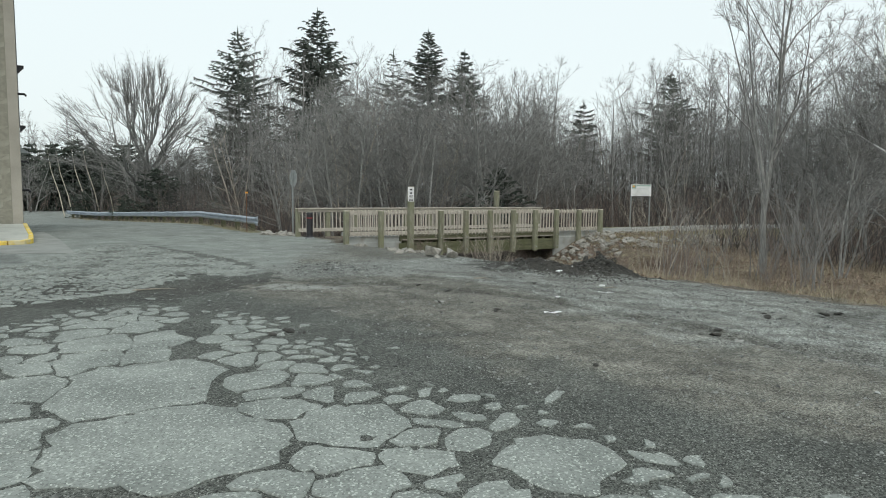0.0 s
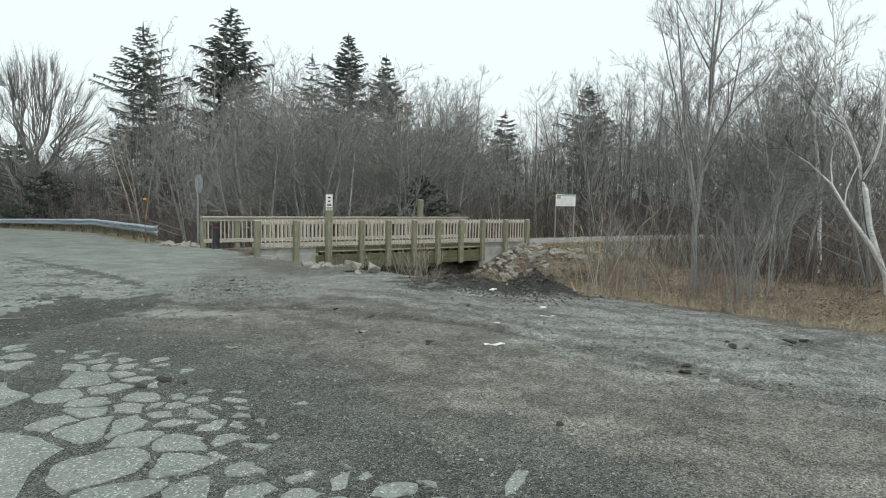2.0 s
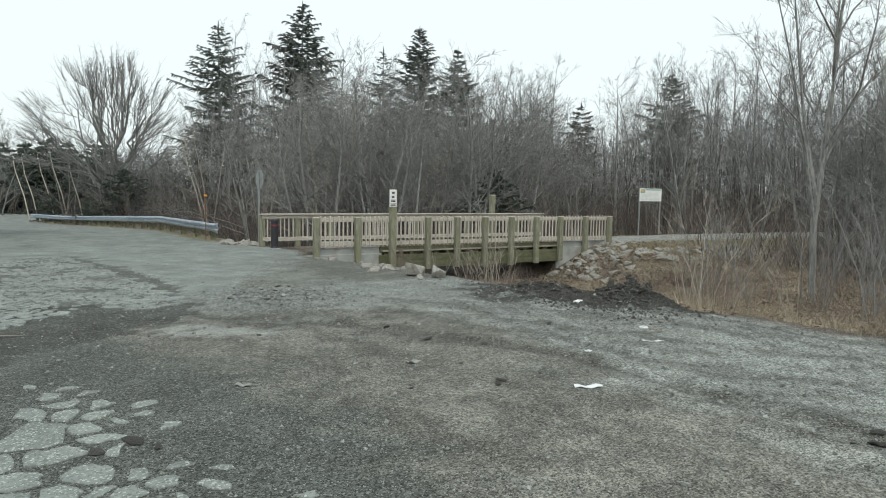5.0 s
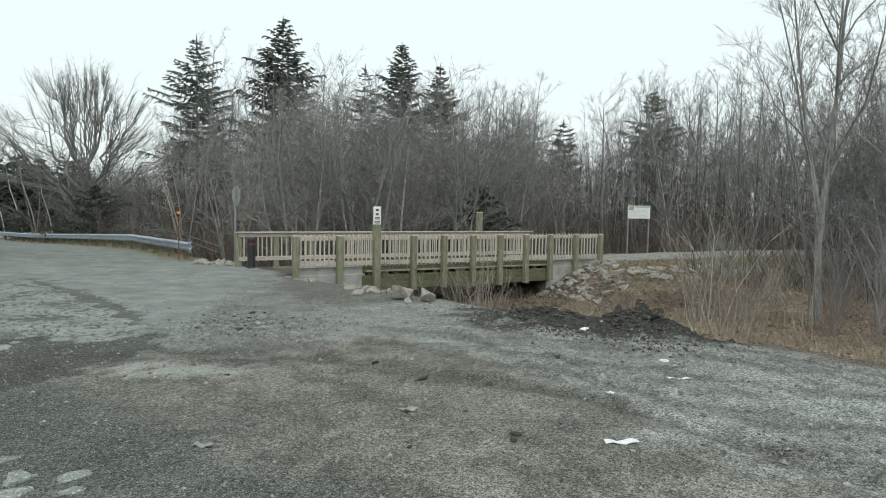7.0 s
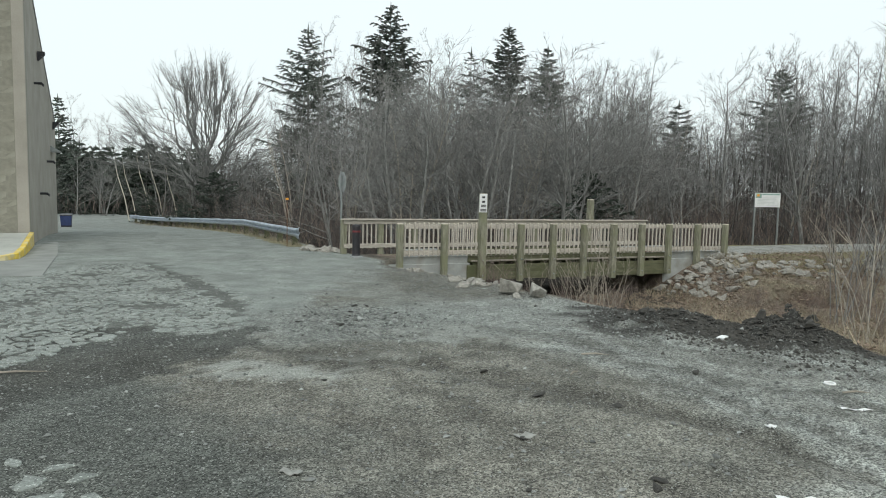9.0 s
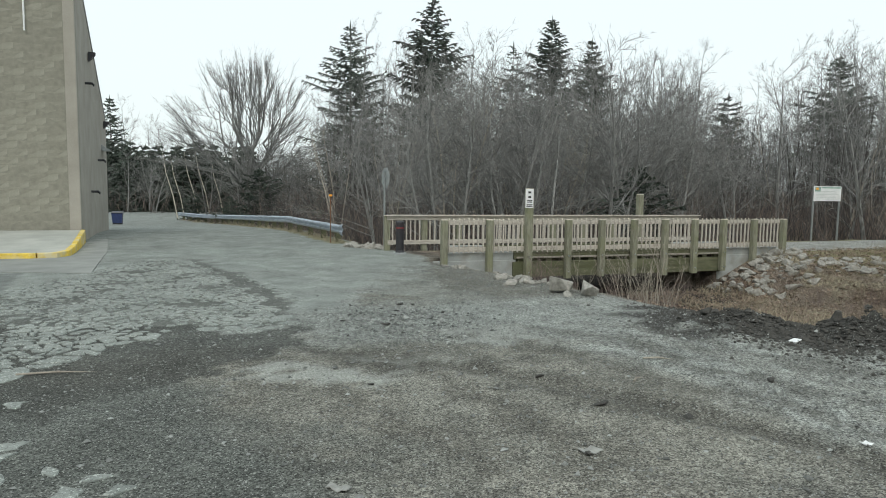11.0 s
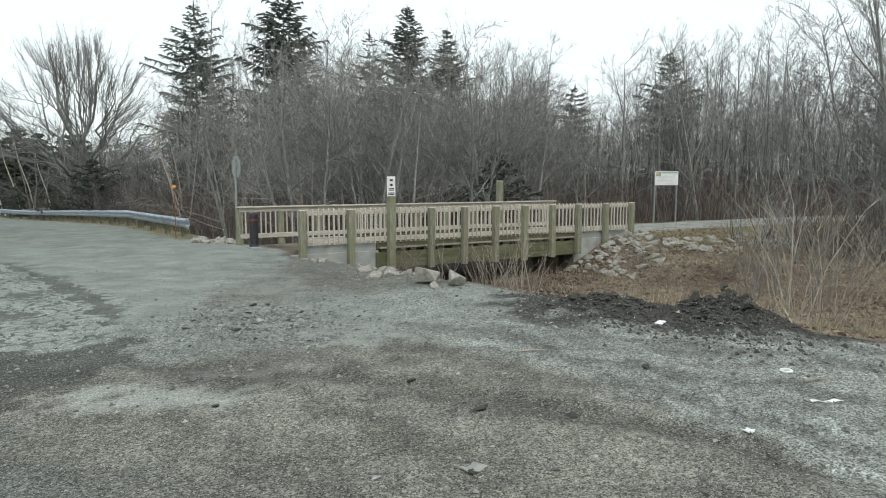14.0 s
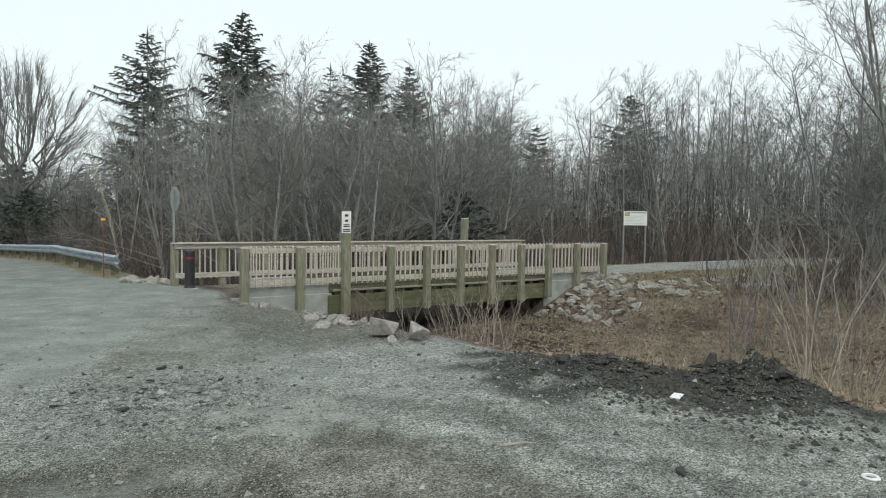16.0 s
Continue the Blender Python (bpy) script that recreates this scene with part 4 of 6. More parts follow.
rock(-0.1, -7.2, 0.5, "large pale angular boulder at the ditch edge", "boulders", mesh=ROCKS[0], tilt=14, z=ground_at(-0.1, -7.2) + 0.12)
rock(0.3, -7.65, 0.5, "large brownish boulder beside a paler one", "boulders", mesh=ROCKS[2], tilt=10, z=ground_at(0.3, -7.65) + 0.08)
rock(-0.2, -7.65, 0.2, "small pale stone beside the boulders", "boulders")
CHAIN = [(-0.5, -1.3), (-0.3, -2.6), (-0.1, -4.0), (0.02, -5.2), (0.05, -6.2)]
for k in range(46):
    t = rr.random() * 3.999
    (xa, ya), (xb, yb) = CHAIN[int(t)], CHAIN[int(t) + 1]
    f = t - int(t)
    rock(xa + (xb - xa) * f + rr.gauss(0.1, 0.17), ya + (yb - ya) * f, rr.choice((0.08, 0.1, 0.14, 0.18, 0.26)) * (0.8 + 0.12 * t), "pale broken stone beside the abutment", "stones along the abutment", tilt=25)
for k in range(7):
    rock(0.3 + rr.random() * 2.0, -0.5 - rr.random() * 1.6, rr.uniform(0.15, 0.4), "pale broken stone under the bridge end", "stones along the abutment", tilt=25)
for k in range(16):
    t = rr.random()
    rock(-2.15 + t * 1.05 + rr.uniform(-0.1, 0.2), 5.1 - t * 1.6 + rr.uniform(-0.2, 0.2), rr.uniform(0.22, 0.5), "pale broken stone between guardrail and railing", "stones by the guardrail")
for k in range(210):
    t = rr.random()
    if t < 0.55:
        x, y = 9.6 + rr.random() * 3.6, -0.15 - rr.random() ** 1.3 * 2.4
    else:
        x, y = 12.8 + rr.random() * 6.5, -1.3 - rr.random() * 2.0 - 0.1 * rr.random()
    rock(x, y, rr.uniform(0.13, 0.42), "pale riprap stone on the far bank", "riprap")

for x, y, s in ((-5.0, -12.3, 0.1), (-3.9, -14.4, 0.13), (-3.3, -12.5, 0.16), (-3.4, -15.4, 0.13), (-4.3, -15.2, 0.08), (-3.2, -13.5, 0.15), (-3.5, -15.5, 0.14), (-1.75, -18.1, 0.2), (-1.55, -18.0, 0.15), (-1.65, -18.25, 0.1), (-1.9, -18.0, 0.08), (-0.05, -17.7, 0.2), (0.15, -17.5, 0.14), (0.05, -17.85, 0.09), (0.9, -18.0, 0.24), (1.2, -18.05, 0.22), (1.05, -17.85, 0.12), (0.7, -18.1, 0.1), (-3.9, -8.2, 0.1), (-3.2, -8.3, 0.08), (-4.5, -8.6, 0.09), (-4.1, -10.2, 0.1), (-3.0, -9.8, 0.08), (-4.8, -10.1, 0.1), (-3.6, -10.6, 0.09), (-2.8, -9.2, 0.07), (-3.9, -9.0, 0.12), (-4.4, -9.9, 0.07), (-4.3, -18.6, 0.12), (-1.1, -13.3, 0.16), (-2.6, -13.9, 0.16), (-3.5, -7.9, 0.2), (-3.3, -7.95, 0.14), (-3.75, -8.6, 0.16), (-4.3, -7.7, 0.12), (-4.2, -9.7, 0.18), (-3.1, -8.9, 0.1), (-4.7, -9.1, 0.13), (-6.6, -17.6, 0.1), (-7.0, -15.6, 0.16), (-6.6, -15.7, 0.13), (-6.75, -15.5, 0.2), (1.3, -9.9, 0.16), (0.4, -10.8, 0.2), (1.5, -12.7, 0.18), (1.0, -12.4, 0.14)):
    ob = new("clod", rr.choice(CLODS))
    ob.matrix_basis = pose(x, y, ground_at(x, y) + s * 0.1, rr.uniform(-15, 15), rr.uniform(-15, 15), rr.uniform(0, 360)) @ Matrix.Diagonal((s * rr.uniform(0.6, 1.1), s * 0.6, s * 0.4, 1))
    tagged(ob, "dark clod of earth and tar on gravel", "clod", "clods on the lot")
for x, y, k in ((1.85, -12.0, 0.3), (2.05, -12.25, 0.26), (1.5, -12.65, 0.2), (0.55, -10.5, 0.24), (0.15, -10.9, 0.16)):
    rock(x, y, k, "earth-stained stone in the dark soil heap", "stones in the soil heap", mesh=None if k > 0.29 else CLODS[1])
stump = Mesh()
stump.tube([(0, 0, -0.2), (0.02, 0.01, 0.1), (0.05, 0.02, 0.26)], [0.14, 0.1, 0.05], 7, False)
for k in range(5):
    stump.tube([(0.05 * math.cos(k * 1.3), 0.05 * math.sin(k * 1.3), 0.06), (0.2 * math.cos(k * 1.3), 0.2 * math.sin(k * 1.3), -0.02), (0.34 * math.cos(k * 1.3), 0.34 * math.sin(k * 1.3), -0.1)], [0.05, 0.035, 0], 5)
stump_ob = part("stump", stump, "clod", at=pose(1.6, -11.75, ground_at(1.6, -11.75), 12, -14, 30) @ Matrix.Scale(0.75, 4))
tagged(stump_ob, "small dark broken stump in the soil heap", "stump")

tray = thing("food_tray", "crumpled white foam food tray on gravel", "litter", at=pose(0.53, -12.08, ground_at(0.53, -12.08) + 0.01, 4, -3, 20) @ Matrix.Scale(0.7, 4))
part("tray", Mesh().add([(-0.1, -0.05, 0), (0.1, -0.05, 0), (0.1, 0.05, 0), (-0.1, 0.05, 0), (-0.12, -0.07, 0.04), (0.12, -0.07, 0.05), (0.12, 0.07, 0.04), (-0.12, 0.07, 0.035)], [(3, 2, 1, 0), (0, 1, 5, 4), (1, 2, 6, 5), (2, 3, 7, 6), (3, 0, 4, 7), (4, 5, 6, 7)]), "white", tray)


def paper(x, y, w, d, turn, name, label, material="white"):
    ob = thing(name, label, "litter", at=pose(x, y, ground_at(x, y) + 0.008, rr.uniform(-3, 3), rr.uniform(-3, 3), turn))
    n = 5
    m = Mesh()
    v = [(-w / 2 + w * i / n, -d / 2 + d * j + rr.uniform(-0.1, 0.1) * d, 0.012 * math.sin(i * 1.7 + j)) for j in (0, 1) for i in range(n + 1)]
    m.add(v + [(a, b, c + 0.006) for a, b, c in v], [(i, i + 1, n + 2 + i, n + 1 + i)[::-1] for i in range(n)] + [tuple(q + 2 * n + 2 for q in (i, i + 1, n + 2 + i, n + 1 + i)) for i in range(n)] + [(i, i + 1, 2 * n + 3 + i, 2 * n + 2 + i) for i in range(n)] + [(n + 1 + i, 3 * n + 3 + i, 3 * n + 4 + i, n + 2 + i) for i in range(n)])
    part("sheet", m, material, ob)


paper(-2.75, -15.95, 0.27, 0.08, -32, "paper_strip", "flattened white paper strip on dirt")
paper(-3.85, -14.35, 0.15, 0.1, 10, "paper_scrap", "grey trodden paper scrap on dirt", "dull_paper")
paper(-5.7, -14.4, 0.16, 0.07, -40, "paper_scrap", "white trodden paper scrap on dirt", "dull_paper")
paper(-0.6, -14.8, 0.28, 0.035, -25, "paper_strip", "thin white paper strip on gravel", "white")
paper(-1.8, -14.9, 0.08, 0.06, 0, "paper_scrap", "small white paper scrap on gravel")
paper(-1.8, -18.5, 0.14, 0.1, 30, "paper_scrap", "pale paper scrap on gravel", "dull_paper")
ring = thing("plastic_ring", "white plastic ring lying on gravel", "litter", at=pose(-0.03, -14.1, ground_at(-0.03, -14.1) + 0.012) @ Matrix.Scale(0.65, 4))
rm = Mesh()
for k in range(14):
    for q in range(5):
        a, b = 2 * math.pi * k / 14, 2 * math.pi * q / 5
        rm.v.append(((0.075 + 0.02 * math.cos(b)) * math.cos(a), (0.075 + 0.02 * math.cos(b)) * math.sin(a), 0.02 * math.sin(b)))
        rm.f.append((k * 5 + q, (k + 1) % 14 * 5 + q, (k + 1) % 14 * 5 + (q + 1) % 5, k * 5 + (q + 1) % 5))
part("ring", rm, "white", ring)
for x, y, l_, t in ((-0.1, -14.45, 0.3, -20), (-1.7, -12.3, 0.35, -25), (-7.9, -11.1, 0.75, -8), (-2.4, -12.9, 0.2, 30)):
    st = thing("stick", "bleached stick lying on gravel", "stick", at=pose(x, y, ground_at(x, y) + 0.02, 0, 0, t))
    part("twig", Mesh().tube([(-l_ / 2, 0, 0), (0, 0.02, 0.008), (l_ / 2, -0.01, 0)], [0.012, 0.012, 0.006], 5), "pale_stem", st)


# ---- bare trees, shrubs and spruces ----
def bare_tree(seed, height, spread, limbs=12, subs=6, twigs=5, fine=3, trunk_r=0.11, lean=0.05, fork=0.0, thick=1.0, first=0.3, up=0.55, trunk_mat="bark", wide=False, near=False, twig_mat="twig"):
    """Trunk and limbs in one mesh, the twigs of the crown in another."""
    r = random.Random(seed)
    wood, crown = Mesh(), Mesh()

    def bend(p, d, length, n, wander, rise):
        pts = [p]
        for _ in range(n):
            d = (d + Vector((r.gauss(0, wander), r.gauss(0, wander), r.gauss(0, wander) + rise))).normalized()
            p = p + d * (length / n)
            pts.append(p)
        return pts

    def spot(pts, t):
        f = t * (len(pts) - 1)
        i = min(int(f), len(pts) - 2)
        return pts[i].lerp(pts[i + 1], f - i), (pts[i + 1] - pts[i]).normalized()

    def aside(d, angle):
        a = d.orthogonal().normalized()
        a.rotate(Matrix.Rotation(r.uniform(0, 2 * math.pi), 3, d))
        return (d * math.cos(angle) + a * math.sin(angle)).normalized()

    stems = [(Vector((0, 0, -0.3)), Vector((r.uniform(-lean, lean), r.uniform(-lean, lean), 1)).normalized(), height, trunk_r)]
    if fork:
        stems = []
        for k in range(int(fork)):
            a = 2 * math.pi * (k + r.uniform(-0.3, 0.3)) / fork
            s = r.uniform(0.3, 0.85) if wide else r.uniform(0.08, 0.28)
            stems.append((Vector((math.cos(a) * 0.12, math.sin(a) * 0.12, -0.3)), Vector((math.cos(a) * s, math.sin(a) * s, 1)).normalized(), height * r.uniform(0.7, 1.0), trunk_r * r.uniform(0.6, 1.0)))
    for base, d0, h, tr in stems:
        n = 7
        trunk = bend(base, d0, h + 0.3, n, 0.05, 0.03)
        wood.tube(trunk, [tr * (1 - 0.93 * i / n) + 0.008 for i in range(n + 1)], 6)
        count = max(4, limbs // max(1, len(stems)) if len(stems) > 2 else limbs)
        for k in range(count):
            t = first + (0.97 - first) * ((k + r.random()) / count)
            p, d = spot(trunk, t)
            length = spread * r.uniform(0.65, 1.15) * (1.15 - 0.75 * t)
            ld = aside(d, r.uniform(0.45, 1.05) + (0.15 if up < 0.3 else 0))
            limb = bend(p, ld, length, 4, 0.085, up * 0.2)
            lr = max(0.012, tr * 0.42 * (1.1 - 0.8 * t))
            wood.tube(limb, [lr, lr * 0.8, lr * 0.6, lr * 0.42, lr * 0.2], 4)
            for _ in range(subs):
                q, sd = spot(limb, r.uniform(0.2, 1.0))
                sl = length * r.uniform(0.28, 0.55)
                sub = bend(q, aside(sd, r.uniform(0.35, 0.8)), sl, 3, 0.09, up * 0.12)
                sr = max(0.006 * thick ** 0.5, lr * 0.36)
                crown.tube(sub, [sr, sr * 0.75, sr * 0.5, sr * 0.2], 3)
                for _ in range(twigs):
                    q2, td = spot(sub, r.uniform(0.15, 1.0))
                    tl = sl * r.uniform(0.35, 0.7)
                    tw = bend(q2, aside(td, r.uniform(0.3, 0.75)), tl, 2, 0.09, up * 0.08)
                    w = max(0.0036 * thick, sr * 0.4)
                    crown.tube(tw if near else [tw[0], tw[-1]], [w, w * 0.7, 0] if near else [w, 0], 3)
                    for _ in range(fine):
                        q3, fd = spot(tw, r.uniform(0.2, 1.0))
                        fl = tl * r.uniform(0.4, 0.8)
                        e3 = q3 + (aside(fd, r.uniform(0.3, 0.9)) + Vector((0, 0, up * 0.2))) * fl
                        if near:
                            crown.tube([q3, e3], [w * 0.7, 0], 3)
                        else:
                            side = aside(fd, 1.57) * w * 1.1
                            crown.add([q3 - side, q3 + side, e3], [(0, 1, 2)])
    return wood.data("trunk", trunk_mat), crown.data("crown", twig_mat)


def plant(name, meshes, x, y, turn, scale, label, category, group, lift=0.0, tilt=(0, 0), stretch=1.0):
    t = thing(name, label, category, group, at=pose(x, y, ground_at(x, y) + lift, tilt[0], tilt[1], turn) @ Matrix.Diagonal((scale, scale, scale * stretch, 1)))
    for n, m in zip(("trunk", "crown"), meshes):
        part(n, m, "", t)
    return t


def spruce(seed, height, radius, low=0.1, gap=0.0, clump=1.0, step=0.3, fill=3.2):
    """Tiers of boughs that sag and lift at the tip, each set with many short drooping sprays."""
    r = random.Random(seed)
    wood, green = Mesh(), Mesh()
    wood.tube([(0, 0, -0.3), (0.02, 0, height * 0.5), (0, 0.03, height)], [height * 0.011 + 0.03, height * 0.006 + 0.02, 0.01], 6)
    z = height * low
    while z < height * 0.985:
        t = (z / height - low) / (1 - low)
        reach = radius * min(1.0, 3.0 * (1 - t)) ** 0.8 * (0.7 + 0.3 * (1 - t)) * r.uniform(0.7, 1.15) + 0.12
        turn = r.uniform(0, 6.28)
        count = r.choice((4, 5, 6)) if r.random() > gap else 2
        for k in range(count):
            a = turn + (k + r.uniform(-0.3, 0.3)) * 2 * math.pi / count
            L = reach * r.uniform(0.6, 1.15)
            dip = r.uniform(0.05, 0.35) * (1 - t) - 0.2 * t
            d, s = Vector((math.cos(a), math.sin(a), 0)), Vector((-math.sin(a), math.cos(a), 0))
            p0 = Vector((0, 0, z + r.uniform(-0.1, 0.1)))
            pts = [p0, p0 + d * L * 0.55 - Vector((0, 0, L * dip * 0.6)), p0 + d * L - Vector((0, 0, L * (dip * 0.6 - 0.14)))]
            wood.tube(pts, [0.03, 0.018, 0.0], 3)
            n = max(3, int(L * fill))
            for j in range(n):
                f = 0.12 + 0.88 * (j + r.random()) / n
                q = pts[0].lerp(pts[1], f / 0.55) if f < 0.55 else pts[1].lerp(pts[2], (f - 0.55) / 0.45)
                for side in (-1, 1):
                    w = (0.16 + L * 0.2 * (1 - 0.6 * f)) * r.uniform(0.5, 1.25) * clump
                    e = q + s * side * w + d * w * r.uniform(0.2, 0.9) - Vector((0, 0, w * r.uniform(-0.1, 0.6)))
                    th = r.uniform(0.035, 0.085) * clump
                    green.tube([q, q.lerp(e, 0.5) + Vector((0, 0, 0.03)), e], [th * 0.6, th, 0], 3)
                    m = q.lerp(e, r.uniform(0.3, 0.7))
                    green.tube([m, m + d * w * r.uniform(0.2, 0.5) - Vector((0, 0, w * r.uniform(0.1, 0.5)))], [th * 0.9, 0], 3)
            green.tube([pts[1], pts[1].lerp(pts[2], 0.6), pts[2] + d * 0.12], [0.04, 0.08 * clump, 0], 3)
        z += r.uniform(0.6, 1.4) * step * (1.0 + gap)
    green.tube([(0, 0, height * 0.93), (0, 0, height * 0.96), (0, 0, height + 0.25)], [0.07, 0.12, 0], 5)
    return wood.data("trunk", "bark"), green.data("crown", "needles")


for seed, x, y, h, rad, low, gap, cl, label in (
    (1, 7.5, 52, 20.6, 4.9, 0.04, 0.12, 1.0, "tall dark spruce with wide open tiers above bare trees"),
    (2, 15.1, 47.7, 22.2, 5.1, 0.08, 0.08, 1.25, "tall dense spruce with a blunt clumped crown"),
    (3, 29.2, 58.3, 21.2, 3.2, 0.2, 0.3, 1.0, "thin spruce top among bare crowns"),
    (4, 31.0, 51.8, 22.8, 4.3, 0.15, 0.0, 1.2, "tall dense dark spruce with a pointed crown"),
    (5, 37.7, 53.9, 21.2, 3.6, 0.15, 0.1, 1.2, "dark narrow spruce beside a larger one"),
    (6, 56.9, 51.8, 15.8, 2.7, 0.35, 0.25, 1.4, "small spruce with a clumped top on a bare stem"),
    (7, 57.8, 36.6, 17.8, 4.2, 0.1, 0.1, 1.2, "dark conical spruce behind the trail"),
    (8, -19.6, 84, 15.5, 2.6, 0.1, 0.1, 1.2, "dark spruce at the far end of the lane"),
    (9, -8.0, 76, 9.5, 2.8, 0.05, 0.0, 1.3, "young dark spruce at the far end of the lane"),
):
    plant("spruce_tree", spruce(seed, h, rad, low, gap, cl, 0.42, 4.0), x, y, seed * 50, 1.0, label, "tree", "spruces")
young = [spruce(30 + k, 4.2, 2.3, 0.04, 0.0, 1.1) for k in range(2)]
for k, (x, y, s) in enumerate(((13.4, 9.4, 0.95), (-3.0, 34.5, 1.0), (-5.2, 36, 0.5), (-8.0, 47.5, 0.6), (1.5, 33, 0.5), (14.6, 10.2, 0.6))):
    plant("young_spruce", young[k % 2], x, y, k * 77, s, "small dark green spruce in the undergrowth", "tree", "young spruces")
dense = [spruce(40 + k, 8.5, 3.0, 0.03, 0.0, 1.7, 0.42, 2.4) for k in range(2)]
fr = random.Random(5)
for k in range(54):
    x, y = -26 + fr.random() * 24, 73 + fr.random() * 10
    plant("evergreen_tree", dense[k % 2], x, y, fr.uniform(0, 360), fr.choice((0.6, 0.75, 0.85, 1.05)), "dark evergreen at the far end of the lane", "tree", "far evergreens")

# the spreading maple beside the lane
def maple(seed):
    """A short trunk whose limbs rise, arch over and fork until their twigs end on a dome."""
    r = random.Random(seed)
    wood, crown = Mesh(), Mesh()

    def on_dome(az, el, k=1.0):
        return Vector((6.6 * math.cos(el) * math.cos(az) * k, 6.6 * math.cos(el) * math.sin(az) * k, 4.4 + 7.9 * math.sin(el) * k))

    def arch(p, d, q, n):
        """Points on a bow that leaves p along d and ends at q."""
        m = p.lerp(q, 0.5) + (d - (q - p).normalized()) * (q - p).length * 0.09
        jig = (q - p).length * 0.03
        out = []
        for i in range(n + 1):
            t = i / n
            w = Vector((r.gauss(0, jig), r.gauss(0, jig), r.gauss(0, jig))) if 0 < i < n else Vector()
            out.append(p * (1 - t) ** 2 + m * 2 * t * (1 - t) + q * t * t + w)
        return out

    def spot(pts, t):
        f = min(t, 0.999) * (len(pts) - 1)
        i = int(f)
        return pts[i].lerp(pts[i + 1], f - i), (pts[i + 1] - pts[i]).normalized()

    trunk = [Vector((0, 0, -0.4)), Vector((0.05, 0, 1.2)), Vector((0, 0.05, 2.4)), Vector((0.1, 0.1, 3.8))]
    wood.tube(trunk, [0.42, 0.33, 0.3, 0.22], 8)
    for k in range(14):
        az, el = k * 2.4 + r.uniform(-0.3, 0.3), 0.08 + 1.3 * (1 - k / 13)
        p, d = spot(trunk, 0.5 + 0.48 * (1 - k / 13))
        end = on_dome(az, el, r.uniform(0.86, 1.0))
        out = (Vector((math.cos(az), math.sin(az), 0)) * math.cos(el) * 0.75 + Vector((0, 0, 0.8))).normalized()
        limb = arch(p, out, end, 7)
        wood.tube(limb, [0.15 - 0.018 * i for i in range(8)], 6)
        for j in range(9):
            t = 0.2 + 0.75 * (j + r.random()) / 9
            q, e = spot(limb, t)
            az2, el2 = az + r.uniform(-1.0, 1.0) * (1.15 - 0.5 * t), max(0.02, el + r.uniform(-0.4, 0.35) * (1.15 - 0.5 * t))
            bough = arch(q, e, on_dome(az2, el2, r.uniform(0.82, 1.02)), 5)
            lr = 0.058 * (1.1 - 0.65 * t)
            wood.tube(bough, [lr * (1 - 0.17 * i) for i in range(6)], 4)
            for _ in range(9):
                u = r.uniform(0.2, 1.0)
                g, h = spot(bough, u)
                az3, el3 = az2 + r.uniform(-0.28, 0.28), max(0.0, el2 + r.uniform(-0.2, 0.2))
                aim = g + (on_dome(az3, el3) - Vector((0, 0, 3.0))).normalized() * r.uniform(0.7, 1.9)
                twig = arch(g, h, aim, 3)
                crown.tube(twig, [0.016, 0.013, 0.01, 0.003], 3)
                L = max(0.5, (aim - g).length)
                for _ in range(8):
                    g2, h2 = spot(twig, r.uniform(0.15, 1.0))
                    e2 = g2 + (h2 + Vector((r.gauss(0, 0.5), r.gauss(0, 0.5), r.gauss(0.1, 0.4)))) * L * r.uniform(0.15, 0.4)
                    crown.tube([g2, e2], [0.009, 0.002], 3)
    return wood.data("trunk", "bark"), crown.data("crown", "twig")


plant("maple_tree", maple(79), -3.5, 38.0, 40, 1.04, "broad bare maple with a domed spreading crown", "tree", "")

TALL = [bare_tree(100 + s, 15.0, 3.9, 16, 5, 4, 3, 0.13, 0.07, (0, 2, 0, 0, 0)[s], 2.1, 0.3, 0.6) for s in range(5)]
for k in range(20):
    x, y = -34 + 30 * (k + fr.random()) / 20, 84 + fr.random() * 9
    plant("bare_tree", TALL[k % 5], x, y, fr.uniform(0, 360), fr.uniform(0.75, 1.0), "bare grey tree behind the far evergreens", "tree", "far bare trees")
SMALL = [bare_tree(120 + s, 8.0, 3.3, 15, 6, 4, 2, 0.085, 0.12, (2, 0, 2, 0)[s], 1.9, 0.18, 0.12, twig_mat=("twig", "pale_twig")[s % 2]) for s in range(4)]
tree_spots = []


def clear_of(x, y):
    if x < np.interp(y, EDGE_Y, EDGE_X) + 1.2 and y < 62:
        return False
    if abs(y - np.interp(x, [13, 22, 30, 45, 70], [1.6, 1.9, 1.6, -1.0, -9.0])) < 3.2 and x > 10:
        return False
    if 17 < x < 25 and -2 < y < 8.5:
        return False
    if -2 < x < 14 and -1.5 < y < 6.5:
        return False
    return True


